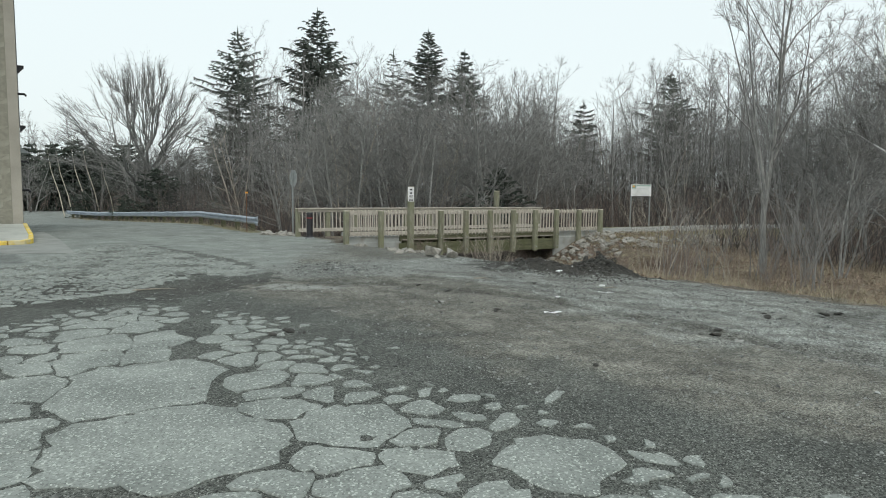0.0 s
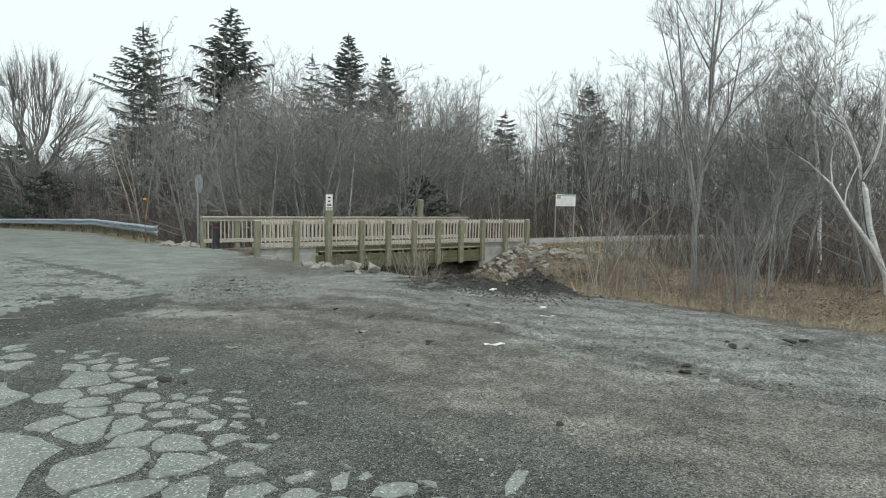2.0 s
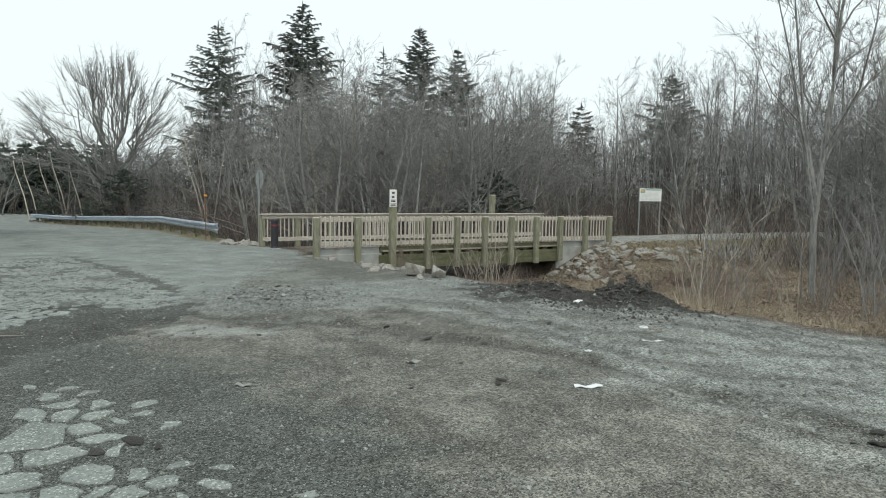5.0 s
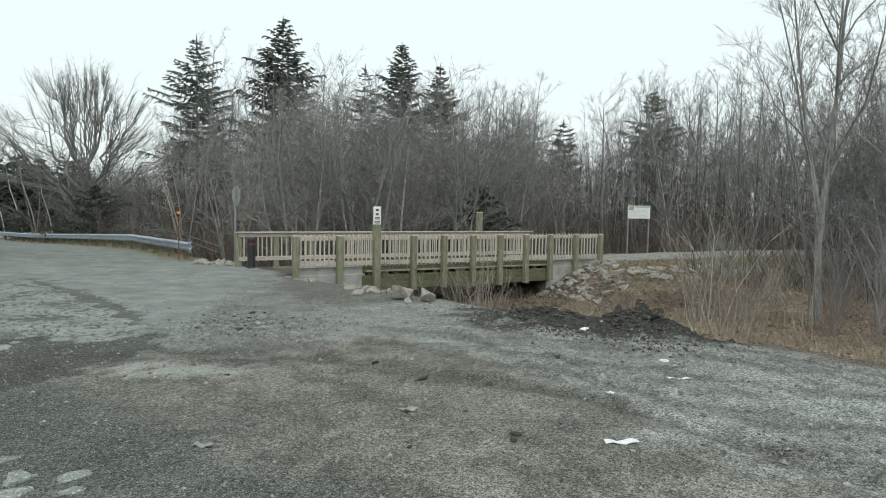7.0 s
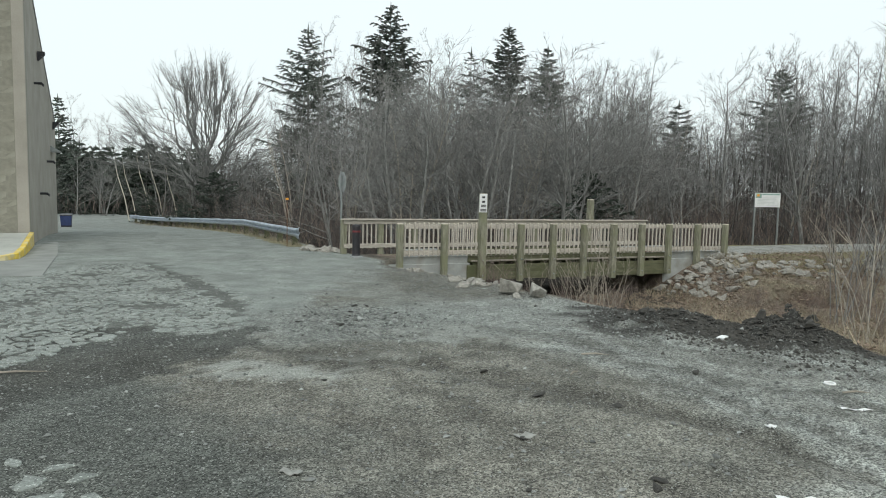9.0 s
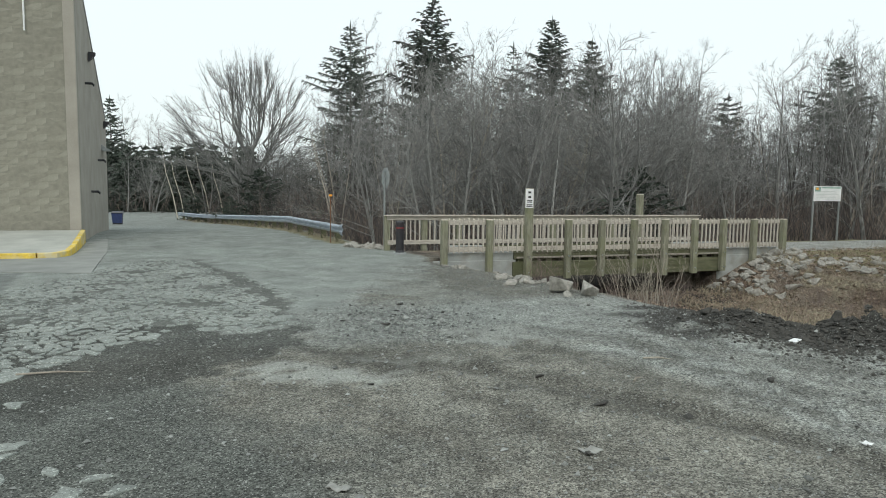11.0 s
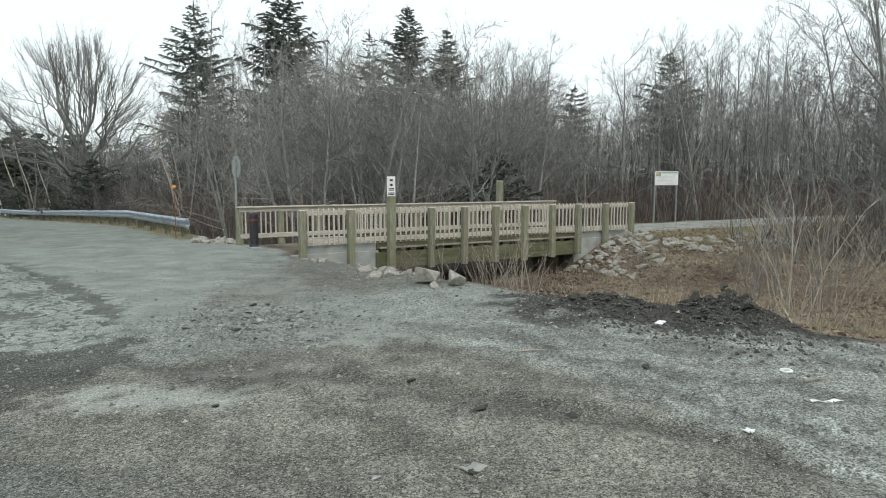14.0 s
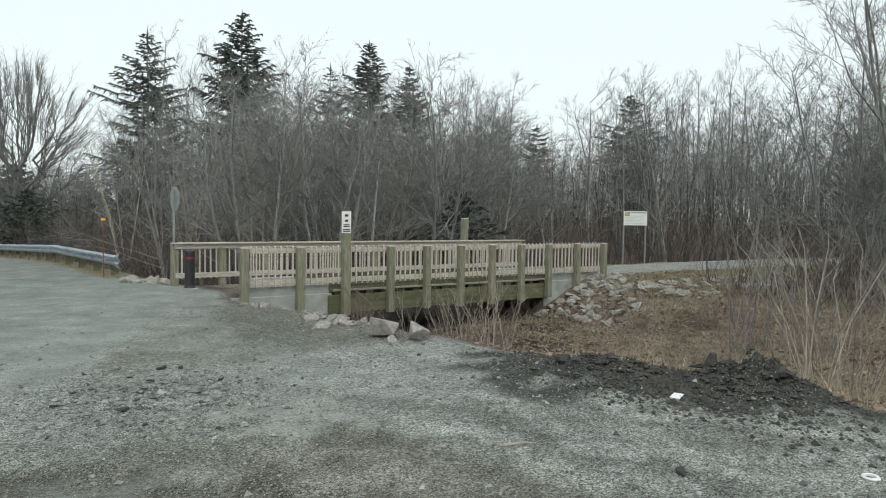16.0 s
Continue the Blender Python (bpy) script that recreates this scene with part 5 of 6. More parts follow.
wr = random.Random(9)
count = 0
while count < 330:
    a, d = radians(wr.uniform(-9, 74)), 28 + 68 * wr.random() ** 1.15
    x, y = -7 + d * math.sin(a), -19 + d * math.cos(a)
    if not clear_of(x, y) or any((x - p) ** 2 + (y - q) ** 2 < (0.9 + d * 0.01) ** 2 for p, q in tree_spots):
        continue
    deg = math.degrees(a)
    if y < 6 and x < 19:
        continue
    if deg < 2 and d < 60:
        continue
    if 10 < y < 34 and x < 4:
        continue
    tree_spots.append((x, y))
    count += 1
    low_gap = 40 < deg < 46.5
    if d < 50:
        m, s = wr.choice(SMALL), wr.uniform(0.8, 1.35)
    else:
        want = wr.uniform(13.5, 18.5) if d > 66 else wr.uniform(10, 14.5)
        if low_gap:
            want = wr.uniform(7, 10.5)
        if deg < 9.5:
            want = wr.uniform(5, 8.5)
        m, s = (wr.choice(TALL), want / 15.0) if want > 9 else (wr.choice(SMALL), want / 8.0)
    plant("bare_tree", m, x, y, wr.uniform(0, 360), s, "bare grey deciduous tree in the wood", "tree", "bare trees of the wood", -0.1)

# paler thin trunks at the front of the wood
PALE = [bare_tree(140 + s, 8.2, 3.0, 15, 6, 5, 3, 0.055, 0.14, (2, 0, 3)[s], 1.3, 0.22, 0.2, "pale_stem", twig_mat="pale_twig") for s in range(3)]
for k, (x, y, s) in enumerate(((4.5, 12, 0.95), (5.1, 12.5, 1.1), (8.8, 13.5, 1.0), (12.5, 14, 1.05), (13.4, 13.2, 0.8), (16.5, 15, 1.0), (2.0, 13, 0.7), (28.9, 10.6, 0.85), (18, 11, 0.8), (7, 16, 1.2), (-0.5, 15, 0.7), (10.5, 12.6, 0.9), (15, 17.5, 1.1), (20, 16, 0.9), (24, 17, 1.05), (6.2, 18, 1.15), (11, 18.5, 1.2), (3.2, 19, 1.0), (18.2, 20, 1.2), (27, 20, 1.15), (0.8, 22, 1.1), (14, 22, 1.25), (31, 18, 1.0), (35, 14, 1.1), (9, 23, 1.3))):
    plant("young_tree", PALE[k % 3], x, y, k * 61, s, "slender pale-stemmed bare tree at the wood's edge", "tree", "slender pale trees")

# big bare tree and birch by the lot
def clothe(wood, crown, stems, seed, limbs, reach, rise=0.5, thin=0.0036, boughs=None):
    """Hang limbs, branches and fine twigs on given stems; each stem is its points, its radius and where its limbs begin."""
    r = random.Random(seed)

    def aside(d, angle):
        a = d.orthogonal().normalized()
        a.rotate(Matrix.Rotation(r.uniform(0, 2 * math.pi), 3, d))
        return (d * math.cos(angle) + a * math.sin(angle) + Vector((0, 0, rise * 0.3))).normalized()

    def shoot(p, d, length, n):
        pts = [p]
        for _ in range(n):
            d = (d + Vector((r.gauss(0, 0.09), r.gauss(0, 0.09), r.gauss(0, 0.08) + rise * 0.07))).normalized()
            pts.append(pts[-1] + d * (length / n))
        return pts

    def spot(pts, t):
        f = min(t, 0.999) * (len(pts) - 1)
        i = int(f)
        return pts[i].lerp(pts[i + 1], f - i), (pts[i + 1] - pts[i]).normalized()

    for pts, rad, tip, begin in stems:
        pv, n = [Vector(p) for p in pts], len(pts) - 1
        wood.tube(pv, [rad + (tip - rad) * i / n for i in range(n + 1)], 7)
        long = sum((q - p).length for p, q in zip(pv, pv[1:]))
        for k in range(max(2, int(long * limbs))):
            t = begin + (1 - begin) * (k + r.random()) / max(2, int(long * limbs))
            p, d = spot(pv, t)
            L = reach * r.uniform(0.5, 1.2) * (1.15 - 0.6 * t)
            limb = shoot(p, aside(d, r.uniform(0.4, 0.95)), L, 4)
            lr = max(0.008, min(rad, 0.09) * 0.3 * (1.1 - 0.7 * t))
            (boughs or wood).tube(limb, [lr, lr * 0.8, lr * 0.6, lr * 0.4, 0], 4)
            for _ in range(7):
                q, e = spot(limb, r.uniform(0.2, 1.0))
                sl = L * r.uniform(0.25, 0.5)
                sub = shoot(q, aside(e, r.uniform(0.35, 0.8)), sl, 3)
                sr = max(thin * 1.5, lr * 0.4)
                crown.tube(sub, [sr, sr * 0.8, sr * 0.55, 0], 3)
                for _ in range(5):
                    g, h = spot(sub, r.uniform(0.15, 1.0))
                    tw = shoot(g, aside(h, r.uniform(0.3, 0.8)), sl * r.uniform(0.35, 0.7), 2)
                    crown.tube(tw, [thin, thin * 0.8, 0], 3)
                    for _ in range(2):
                        g2, h2 = spot(tw, r.uniform(0.2, 1))
                        crown.tube([g2, g2 + aside(h2, r.uniform(0.3, 0.8)) * sl * r.uniform(0.15, 0.4)], [thin * 0.8, 0], 3)


def alder():
    w, c = Mesh(), Mesh()
    stems = [
        ([(0, 0, -0.3), (-0.1, 0, 2.3), (0.06, 0.05, 4.1), (0.19, 0, 6.0), (0.25, 0, 7.0)], 0.15, 0.1, 0.55),
        ([(0.25, 0, 7.0), (0.38, 0.1, 8.6), (0.5, 0.1, 9.8), (0.65, 0.2, 12.6)], 0.085, 0.015, 0.1),
        ([(0.22, 0, 6.6), (0.1, -0.2, 7.9), (0.05, -0.4, 9.8), (-0.1, -0.5, 12.2)], 0.075, 0.012, 0.15),
        ([(-0.12, 0, 2.5), (-0.62, -0.3, 4.5), (-0.95, -0.5, 5.3), (-1.4, -0.8, 6.8), (-2.0, -1.0, 8.6), (-2.4, -1.0, 9.9)], 0.075, 0.01, 0.3),
        ([(-0.08, 0, 3.2), (-0.4, 0.4, 5.6), (-0.56, 0.7, 7.9), (-0.75, 0.8, 9.8), (-0.9, 0.9, 11.8)], 0.08, 0.012, 0.3),
        ([(0.08, 0, 4.1), (0.55, -0.3, 5.8), (1.03, -0.5, 6.6), (1.8, -0.8, 7.4), (2.5, -0.9, 8.8)], 0.065, 0.01, 0.2),
        ([(0.25, 0, 6.9), (0.8, 0.4, 7.3), (2.0, 0.9, 8.1), (2.9, 1.1, 9.4)], 0.055, 0.008, 0.15),
        ([(0.34, 0.1, 8.0), (0.85, 0.3, 8.8), (2.0, 0.7, 9.9), (3.0, 0.8, 11.4)], 0.05, 0.008, 0.15),
        ([(-0.95, -0.5, 5.3), (-2.0, -0.9, 6.1), (-2.8, -1.2, 7.4)], 0.04, 0.008, 0.1),
        ([(0.12, -0.2, 7.7), (-0.7, -0.8, 8.4), (-1.6, -1.2, 9.6), (-2.3, -1.3, 10.9)], 0.045, 0.008, 0.15),
        ([(0.1, 0, 5.0), (0.0, 1.2, 6.4), (0.2, 2.2, 8.2), (0.1, 2.6, 10.0)], 0.06, 0.01, 0.2),
        ([(0.1, 0, 4.6), (0.3, -1.2, 6.2), (0.1, -2.1, 7.8), (0.0, -2.4, 9.4)], 0.06, 0.01, 0.2),
    ]
    clothe(w, c, [(p, a * 0.7, b * 0.7, k) for p, a, b, k in stems], 61, 1.9, 1.9, 0.45)
    return w.data("trunk", "bark"), c.data("crown", "twig")


plant("alder_tree", alder(), 10.8, -10.1, -31, 0.9, "tall bare alder with a forked trunk rising from the ditch", "tree", "")
plant("alder_tree", bare_tree(202, 8.0, 2.8, 28, 6, 5, 3, 0.06, 0.1, 4, 0.9, 0.12, 0.8, near=True), 12.6, -11.6, 200, 0.62, "multi-stemmed bare alder with tangled twigs", "tree", "")
for k, (x, y, s) in enumerate(((17, -13, 1.0), (19.5, -7.5, 1.15), (22, -14, 1.2), (25, -6, 1.1), (15.5, -18, 0.95), (28, -12, 1.25), (33, -8, 1.3), (20, -20, 1.1), (24, -4.6, 0.9), (30, -16, 1.2), (37, -14, 1.4))):
    plant("bare_tree", SMALL[k % 4], x, y, k * 97, s, "bare grey tree on the ditch side", "tree", "bare trees by the ditch")


def birch_tree():
    bx, by = 15.8, -13.8
    t = thing("birch_tree", "leaning forked white birch beside the gravel lot", "tree", at=pose(bx, by, -0.08, 0, 0, -36.9))
    w, c = Mesh(), Mesh()
    stems = [
        ([(0.1, 0, -0.9), (0, 0, 0.0), (-0.58, 0, 0.99), (-1.26, 0.05, 1.9), (-1.94, 0.1, 2.97), (-2.6, 0.2, 3.6), (-3.5, 0.3, 4.2)], 0.16, 0.012, 0.72),
        ([(0.15, 0.1, -0.9), (0.02, 0.1, 0.0), (-0.3, 0.12, 0.8), (-0.58, 0.15, 1.6), (-0.81, 0.15, 2.8), (-0.94, 0.15, 3.15)], 0.13, 0.11, 0.95),
        ([(-0.94, 0.15, 3.15), (-1.08, 0.2, 3.9), (-1.3, 0.3, 4.5), (-1.53, 0.4, 5.1), (-1.8, 0.5, 6.2), (-1.84, 0.6, 7.5), (-2.0, 0.6, 8.6), (-2.1, 0.7, 9.8)], 0.085, 0.012, 0.25),
        ([(-0.94, 0.15, 3.15), (-0.72, 0, 3.7), (-0.6, -0.1, 4.4), (-0.68, -0.3, 5.85), (-0.8, -0.4, 7.5), (-1.0, -0.5, 9.2)], 0.08, 0.012, 0.25),
        ([(-1.5, 0.07, 2.25), (-1.5, 0.0, 2.8), (-1.35, -0.05, 3.3), (-1.17, -0.1, 3.8), (-1.1, -0.2, 4.5)], 0.04, 0.008, 0.6),
        ([(-1.9, 0.1, 2.9), (-1.95, 0.2, 3.6), (-1.85, 0.3, 4.4)], 0.035, 0.006, 0.5),
        ([(-1.45, 0.4, 4.9), (-1.9, 0.8, 5.6), (-2.6, 1.0, 6.6), (-3.0, 1.1, 7.8)], 0.04, 0.008, 0.2),
        ([(-1.3, 0.3, 4.5), (-1.7, 0.1, 4.85), (-2.6, -0.2, 5.2), (-3.3, -0.3, 5.2)], 0.03, 0.006, 0.3),
        ([(-0.66, -0.2, 5.4), (-0.2, -0.6, 6.4), (0.3, -0.8, 7.8)], 0.04, 0.008, 0.2),
    ]
    clothe(w, c, [(p, a * 0.68, b * 0.8, k) for p, a, b, k in stems], 62, 2.0, 1.5, 0.35, boughs=c)
    part("trunk", w, "birch", t, "white peeling birch bark")
    part("crown", c, "dark_twig", t)
    t2 = thing("birch_tree", "upright white birch half hidden by grey brush", "tree", at=pose(21.4, -8.75, ground_at(21.4, -8.75), 0, 0, -36.9))
    w, c = Mesh(), Mesh()
    clothe(w, c, [
        ([(0.5, 0, -0.3), (0.3, 0, 3.0), (0.05, 0, 5.2), (-0.15, 0, 6.3), (-0.05, 0.1, 8.2), (-0.2, 0.1, 9.4), (-0.9, 0.1, 12.0)], 0.1, 0.012, 0.45),
        ([(-0.1, 0, 6.6), (-1.0, -0.3, 7.8), (-2.2, -0.5, 9.0), (-3.0, -0.6, 9.8)], 0.06, 0.01, 0.2),
        ([(-0.05, 0.1, 8.0), (0.7, 0.4, 9.4), (1.2, 0.5, 11.5)], 0.06, 0.01, 0.2)], 63, 1.3, 1.6, 0.35, boughs=c)
    part("trunk", w, "birch", t2, "white peeling birch bark")
    part("crown", c, "twig", t2)


birch_tree()
lane_birch = Mesh().tube([(0, 0, -0.2), (-0.4, 0, 2.2), (-1.0, 0, 4.4), (-1.3, 0, 6.6)], [0.05, 0.045, 0.03, 0.01], 6).data("trunk", "endgrain")
twig_bunch = bare_tree(301, 3.5, 1.4, 8, 4, 4, 3, 0.03, 0.1, 0, 1.2, 0.1)[1]
for k, (x, y, s, t) in enumerate(((-7.6, 47.5, 1.0, 0), (-6.6, 48, 1.1, 10), (-8.9, 48.5, 0.95, -5), (-5.4, 47, 0.9, 15), (-9.6, 50, 1.0, 0))):
    b = thing("leaning_birch", "slender leaning white birch behind the guardrail", "tree", "leaning birches", at=pose(x, y, ground_at(x, y), 0, 0, t) @ Matrix.Scale(s, 4))
    part("trunk", lane_birch, "", b)
    part("crown", twig_bunch, "", b, at=pose(-1.3, 0, 4.3, 0, -18, 0))


def stem_mesh(seed, height, radius, material, side=4, bow=0.35):
    """One arching stem with its side shoots."""
    r = random.Random(seed)
    m = Mesh()
    h = height
    p = [Vector((0, 0, -0.15)), Vector((bow * h * 0.22, 0, h * 0.4)), Vector((bow * h * 0.55, r.gauss(0, 0.03) * h, h * 0.78)), Vector((bow * h * 0.8, r.gauss(0, 0.05) * h, h))]
    m.tube(p, [radius, radius * 0.8, radius * 0.5, 0], 5)
    for _ in range(side):
        i = r.choice((1, 1, 2))
        q = p[i].lerp(p[i + 1], r.random())
        e = q + (p[i + 1] - p[i]).normalized() * h * r.uniform(0.12, 0.3) + Vector((r.gauss(0, 0.15), r.gauss(0, 0.15), r.uniform(0, 0.1))) * h * 0.6
        m.tube([q, q.lerp(e, 0.5), e], [radius * 0.45, radius * 0.3, 0], 3)
        for _ in range(4):
            g = q.lerp(e, r.uniform(0.2, 1))
            m.tube([g, g + Vector((r.gauss(0, 0.14), r.gauss(0, 0.14), r.uniform(0.0, 0.22))) * h * 0.5], [radius * 0.25, 0], 3)
    return m.data("stem", material)


def shrub_kind(seed, stems, height, spread, radius, material, side=4):
    return [stem_mesh(seed * 10 + k, height, radius, material, side, spread * (0.15, 0.4, 0.7, 1.0)[k]) for k in range(4)], stems


shrub_rnd = random.Random(77)


def shrub(kind, x, y, turn, scale, label, group):
    t = thing("shrub", label, "shrub", group, at=pose(x, y, ground_at(x, y), 0, 0, turn) @ Matrix.Scale(scale, 4))
    r = shrub_rnd
    for k in range(kind[1]):
        part("stem", r.choice(kind[0]), "", t, at=pose(r.gauss(0, 0.2), r.gauss(0, 0.2), 0, r.uniform(-6, 6), r.uniform(-6, 6), r.uniform(0, 360)) @ Matrix.Scale(r.uniform(0.5, 1.05), 4))


PALE_SHRUB = [shrub_kind(400 + s, 7, 2.7, 0.85, 0.011, "pale_stem", 4) for s in range(3)]
GREY_SHRUB = [shrub_kind(410 + s, 8, 3.3, 0.75, 0.016, "twig", 6) for s in range(3)]
RED_SHRUB = [shrub_kind(420 + s, 16, 1.5, 0.9, 0.008, "red_twig", 6) for s in range(3)]
sr_ = random.Random(21)
for k, (x, y, s) in enumerate(((3.5, -12.0, 0.85), (4.1, -12.3, 1.0), (4.7, -11.7, 1.1), (6.2, -12.4, 0.9))):
    shrub(PALE_SHRUB[k % 3], x, y, k * 70, s, "spreading bare shrub with pale tan stems", "pale shrubs")
for k, (x, y, s) in enumerate(((1.9, -7.3, 0.75), (2.5, -6.6, 0.85), (2.2, -5.9, 0.7), (3.2, -6.2, 0.8), (3.0, -4.6, 0.75), (4.2, -4.0, 0.6), (3.6, -1.9, 0.65), (4.9, -2.6, 0.6))):
    shrub(PALE_SHRUB[(k + 1) % 3], x, y, k * 50 + 20, s, "arching bare shrub before the bridge", "shrubs before the bridge")
for k in range(21):
    x, y = (sr_.uniform(7.5, 18), sr_.uniform(-17, -5.5)) if k < 13 else (sr_.uniform(8.2, 14.5), sr_.uniform(-13.5, -9))
    if x < 9 and y > -9.5 or y > -6.8 and x < 15:
        continue
    shrub(GREY_SHRUB[k % 3], x, y, sr_.uniform(0, 360), sr_.uniform(0.5, 1.0), "dense grey bare shrub in the ditch", "ditch shrubs")
for k in range(60):
    x, y = (sr_.uniform(3.0, 14), sr_.uniform(-18, -1.6)) if k < 44 else (sr_.uniform(1.7, 5.5), sr_.uniform(-6, -0.8))
    if x < np.interp(y, EDGE_Y, EDGE_X) + 1.2:
        continue
    shrub(RED_SHRUB[k % 3], x, y, sr_.uniform(0, 360), sr_.uniform(0.35, 0.8), "low reddish brush in dead grass", "reddish brush")


# ---- brush, grass, leaves and gravel past counting ----
def scatter_brush():
    r = random.Random(33)
    m, red = Mesh(), Mesh()
    n = 0
    while n < 17000:
        a, d = radians(r.uniform(-9, 76)), 24 + 62 * r.random() ** 1.25
        x, y = -7 + d * math.sin(a), -19 + d * math.cos(a)
        if not clear_of(x, y) or (y < 5 and x < 16):
            continue
        z = ground_at(x, y)
        east = a > radians(36)
        h = r.uniform(0.9, 3.2) * (0.75 if d < 34 else 1) * (1.15 if east else 1)
        w = r.uniform(0.006, 0.013) * (0.7 + d / 50)
        p = Vector((x, y, z - 0.1))
        lean = Vector((r.gauss(0, 0.35), r.gauss(0, 0.35), 1))
        q = p + lean * h * 0.5
        e = q + (lean + Vector((r.gauss(0, 0.35), r.gauss(0, 0.35), 0))) * h * 0.5
        o = red if r.random() < (0.5 if east else 0.4) and h < 3.8 else m
        o.tube([p, q, e], [w, w * 0.7, 0], 3)
        for _ in range(3):
            g = p.lerp(q, r.uniform(0.4, 1)) if r.random() < 0.4 else q.lerp(e, r.random())
            o.tube([g, g + Vector((r.gauss(0, 0.3), r.gauss(0, 0.3), r.uniform(0.1, 0.6))) * h * 0.35], [w * 0.55, 0], 3)
        n += 1
    far = Mesh()
    for k in range(6500):
        a, d = radians(r.uniform(-12, 78)), r.uniform(48, 125)
        x, y = -7 + d * math.sin(a), -19 + d * math.cos(a)
        if not clear_of(x, y) or (math.degrees(a) < 2 and d < 92):
            continue
        h = r.uniform(5, 11) * (0.6 if math.degrees(a) < 9.5 else 1.0) * (1.25 if d > 90 else 1.0)
        if k > 4300:
            h *= 0.42
        w = r.uniform(0.02, 0.05)
        p = Vector((x, y, -1.0))
        e = p + Vector((r.gauss(0, 0.07), r.gauss(0, 0.07), 1)) * h
        far.tube([p, p.lerp(e, 0.5) + Vector((r.gauss(0, 0.1), r.gauss(0, 0.1), 0)), e], [w, w * 0.7, 0], 3)
        for _ in range(9):
            g = p.lerp(e, r.uniform(0.25, 0.97))
            q = g + Vector((r.gauss(0, 1), r.gauss(0, 1), r.uniform(0.4, 1.6))).normalized() * h * r.uniform(0.08, 0.2)
            far.tube([g, q], [w * 0.4, 0], 3)
            for _ in range(2):
                g2 = g.lerp(q, r.uniform(0.3, 1))
                far.tube([g2, g2 + Vector((r.gauss(0, 1), r.gauss(0, 1), r.uniform(0.2, 1.4))).normalized() * h * 0.09], [w * 0.28, 0], 3)
    # far poles and grey brush wear the twig tone with depth shade in it
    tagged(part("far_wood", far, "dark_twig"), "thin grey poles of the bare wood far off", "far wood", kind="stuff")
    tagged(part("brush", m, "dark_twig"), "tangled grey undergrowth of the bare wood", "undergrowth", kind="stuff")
    tagged(part("red_brush", red, "red_twig"), "reddish thicket along the wood's edge", "undergrowth", kind="stuff")


def scatter_ground_cover():
    r = np.random.RandomState(3)
    # dead grass
    n = 60000
    x, y = r.uniform(0.5, 20, n), r.uniform(-20, 0, n)
    edge = np.interp(y, EDGE_Y, EDGE_X)
    keep = (x > edge + 0.35) & ((x > 6.5) | (y < -9.0)) & (wavy(x, y, 2.6, 13) + r.uniform(-0.5, 0.5, n) > -0.1)
    gx_, gy_ = r.uniform(-9, -1, 2600), r.uniform(6, 46, 2600)
    ge = np.interp(gy_, EDGE_Y, EDGE_X)
    gx_ = ge - 0.35 + r.normal(0, 0.22, 2600)
    x, y = np.r_[x[keep], gx_], np.r_[y[keep], gy_]
    z, n = land(x, y), len(x)
    h, a = r.uniform(0.06, 0.36, n), r.uniform(0, 6.28, n)
    lx, ly, w = r.normal(0, 0.6, n) * h, r.normal(0, 0.6, n) * h, r.uniform(0.004, 0.009, n)
    v = np.empty((n, 3, 3))
    v[:, 0] = np.stack([x - np.cos(a) * w, y - np.sin(a) * w, z - 0.02], 1)
    v[:, 1] = np.stack([x + np.cos(a) * w, y + np.sin(a) * w, z - 0.02], 1)
    v[:, 2] = np.stack([x + lx, y + ly, z + h], 1)
    g = Mesh()
    g.v, g.f = v.reshape(-1, 3).tolist(), np.arange(3 * n).reshape(-1, 3).tolist()
    tagged(part("dead_grass", g, "dead_grass"), "matted tan dead grass in the ditch", "grass", kind="stuff")
    # fallen leaves
    n = 30000
    x, y = r.uniform(1, 18, n), r.uniform(-16, 0, n)
    keep = x > np.interp(y, EDGE_Y, EDGE_X) + r.uniform(0.7, 1.6, n)
    x, y = x[keep], y[keep]
    z, n = land(x, y) + 0.02 + r.uniform(0, 0.04, len(x)), len(x)
    a, s = r.uniform(0, 6.28, n), r.uniform(0.03, 0.075, n)
    v = np.empty((n, 4, 3))
    for k, (u, t) in enumerate(((1, 0), (0.1, 0.55), (-1, 0), (0.1, -0.55))):
        v[:, k] = np.stack([x + s * (u * np.cos(a) - t * np.sin(a)), y + s * (u * np.sin(a) + t * np.cos(a)), z + r.uniform(-0.02, 0.03, n)], 1)
    g = Mesh()
    g.v, g.f = v.reshape(-1, 3).tolist(), np.arange(4 * n).reshape(-1, 4).tolist()
    tagged(part("fallen_leaves", g, "leaf"), "brown fallen leaves over the ditch", "leaves", kind="stuff")
    # loose stones on the lot
    n = 90000
    x, y = r.uniform(-9.5, 3.2, n), r.uniform(-22, -1.5, n)
    edge = np.interp(y, EDGE_Y, EDGE_X)
    pile = np.exp(-(((x + 3.8) / 1.1) ** 2 + ((y + 9.3) / 1.3) ** 2))
    slab = inside(x, y, NEAR_SLABS) | inside(x, y, FAR_SLABS)
    road = ((x + 1.9) - (y + 1.9) * 0.47 < 0) & (y > -9)
    keep = (x < edge + 0.1) & (r.uniform(0, 1, n) < np.where(slab, 0.12, np.where(road, 0.05, 0.3 + 0.5 * (x > -1.9))) + pile)
    x, y = x[keep], y[keep]
    z, n = land(x, y), len(x)
    pile = np.exp(-(((x + 3.8) / 1.1) ** 2 + ((y + 9.3) / 1.3) ** 2))
    s = r.uniform(0.004, 0.013, n) * (1 + 2.0 * r.uniform(0, 1, n) ** 8) * (1 + 0.9 * pile)
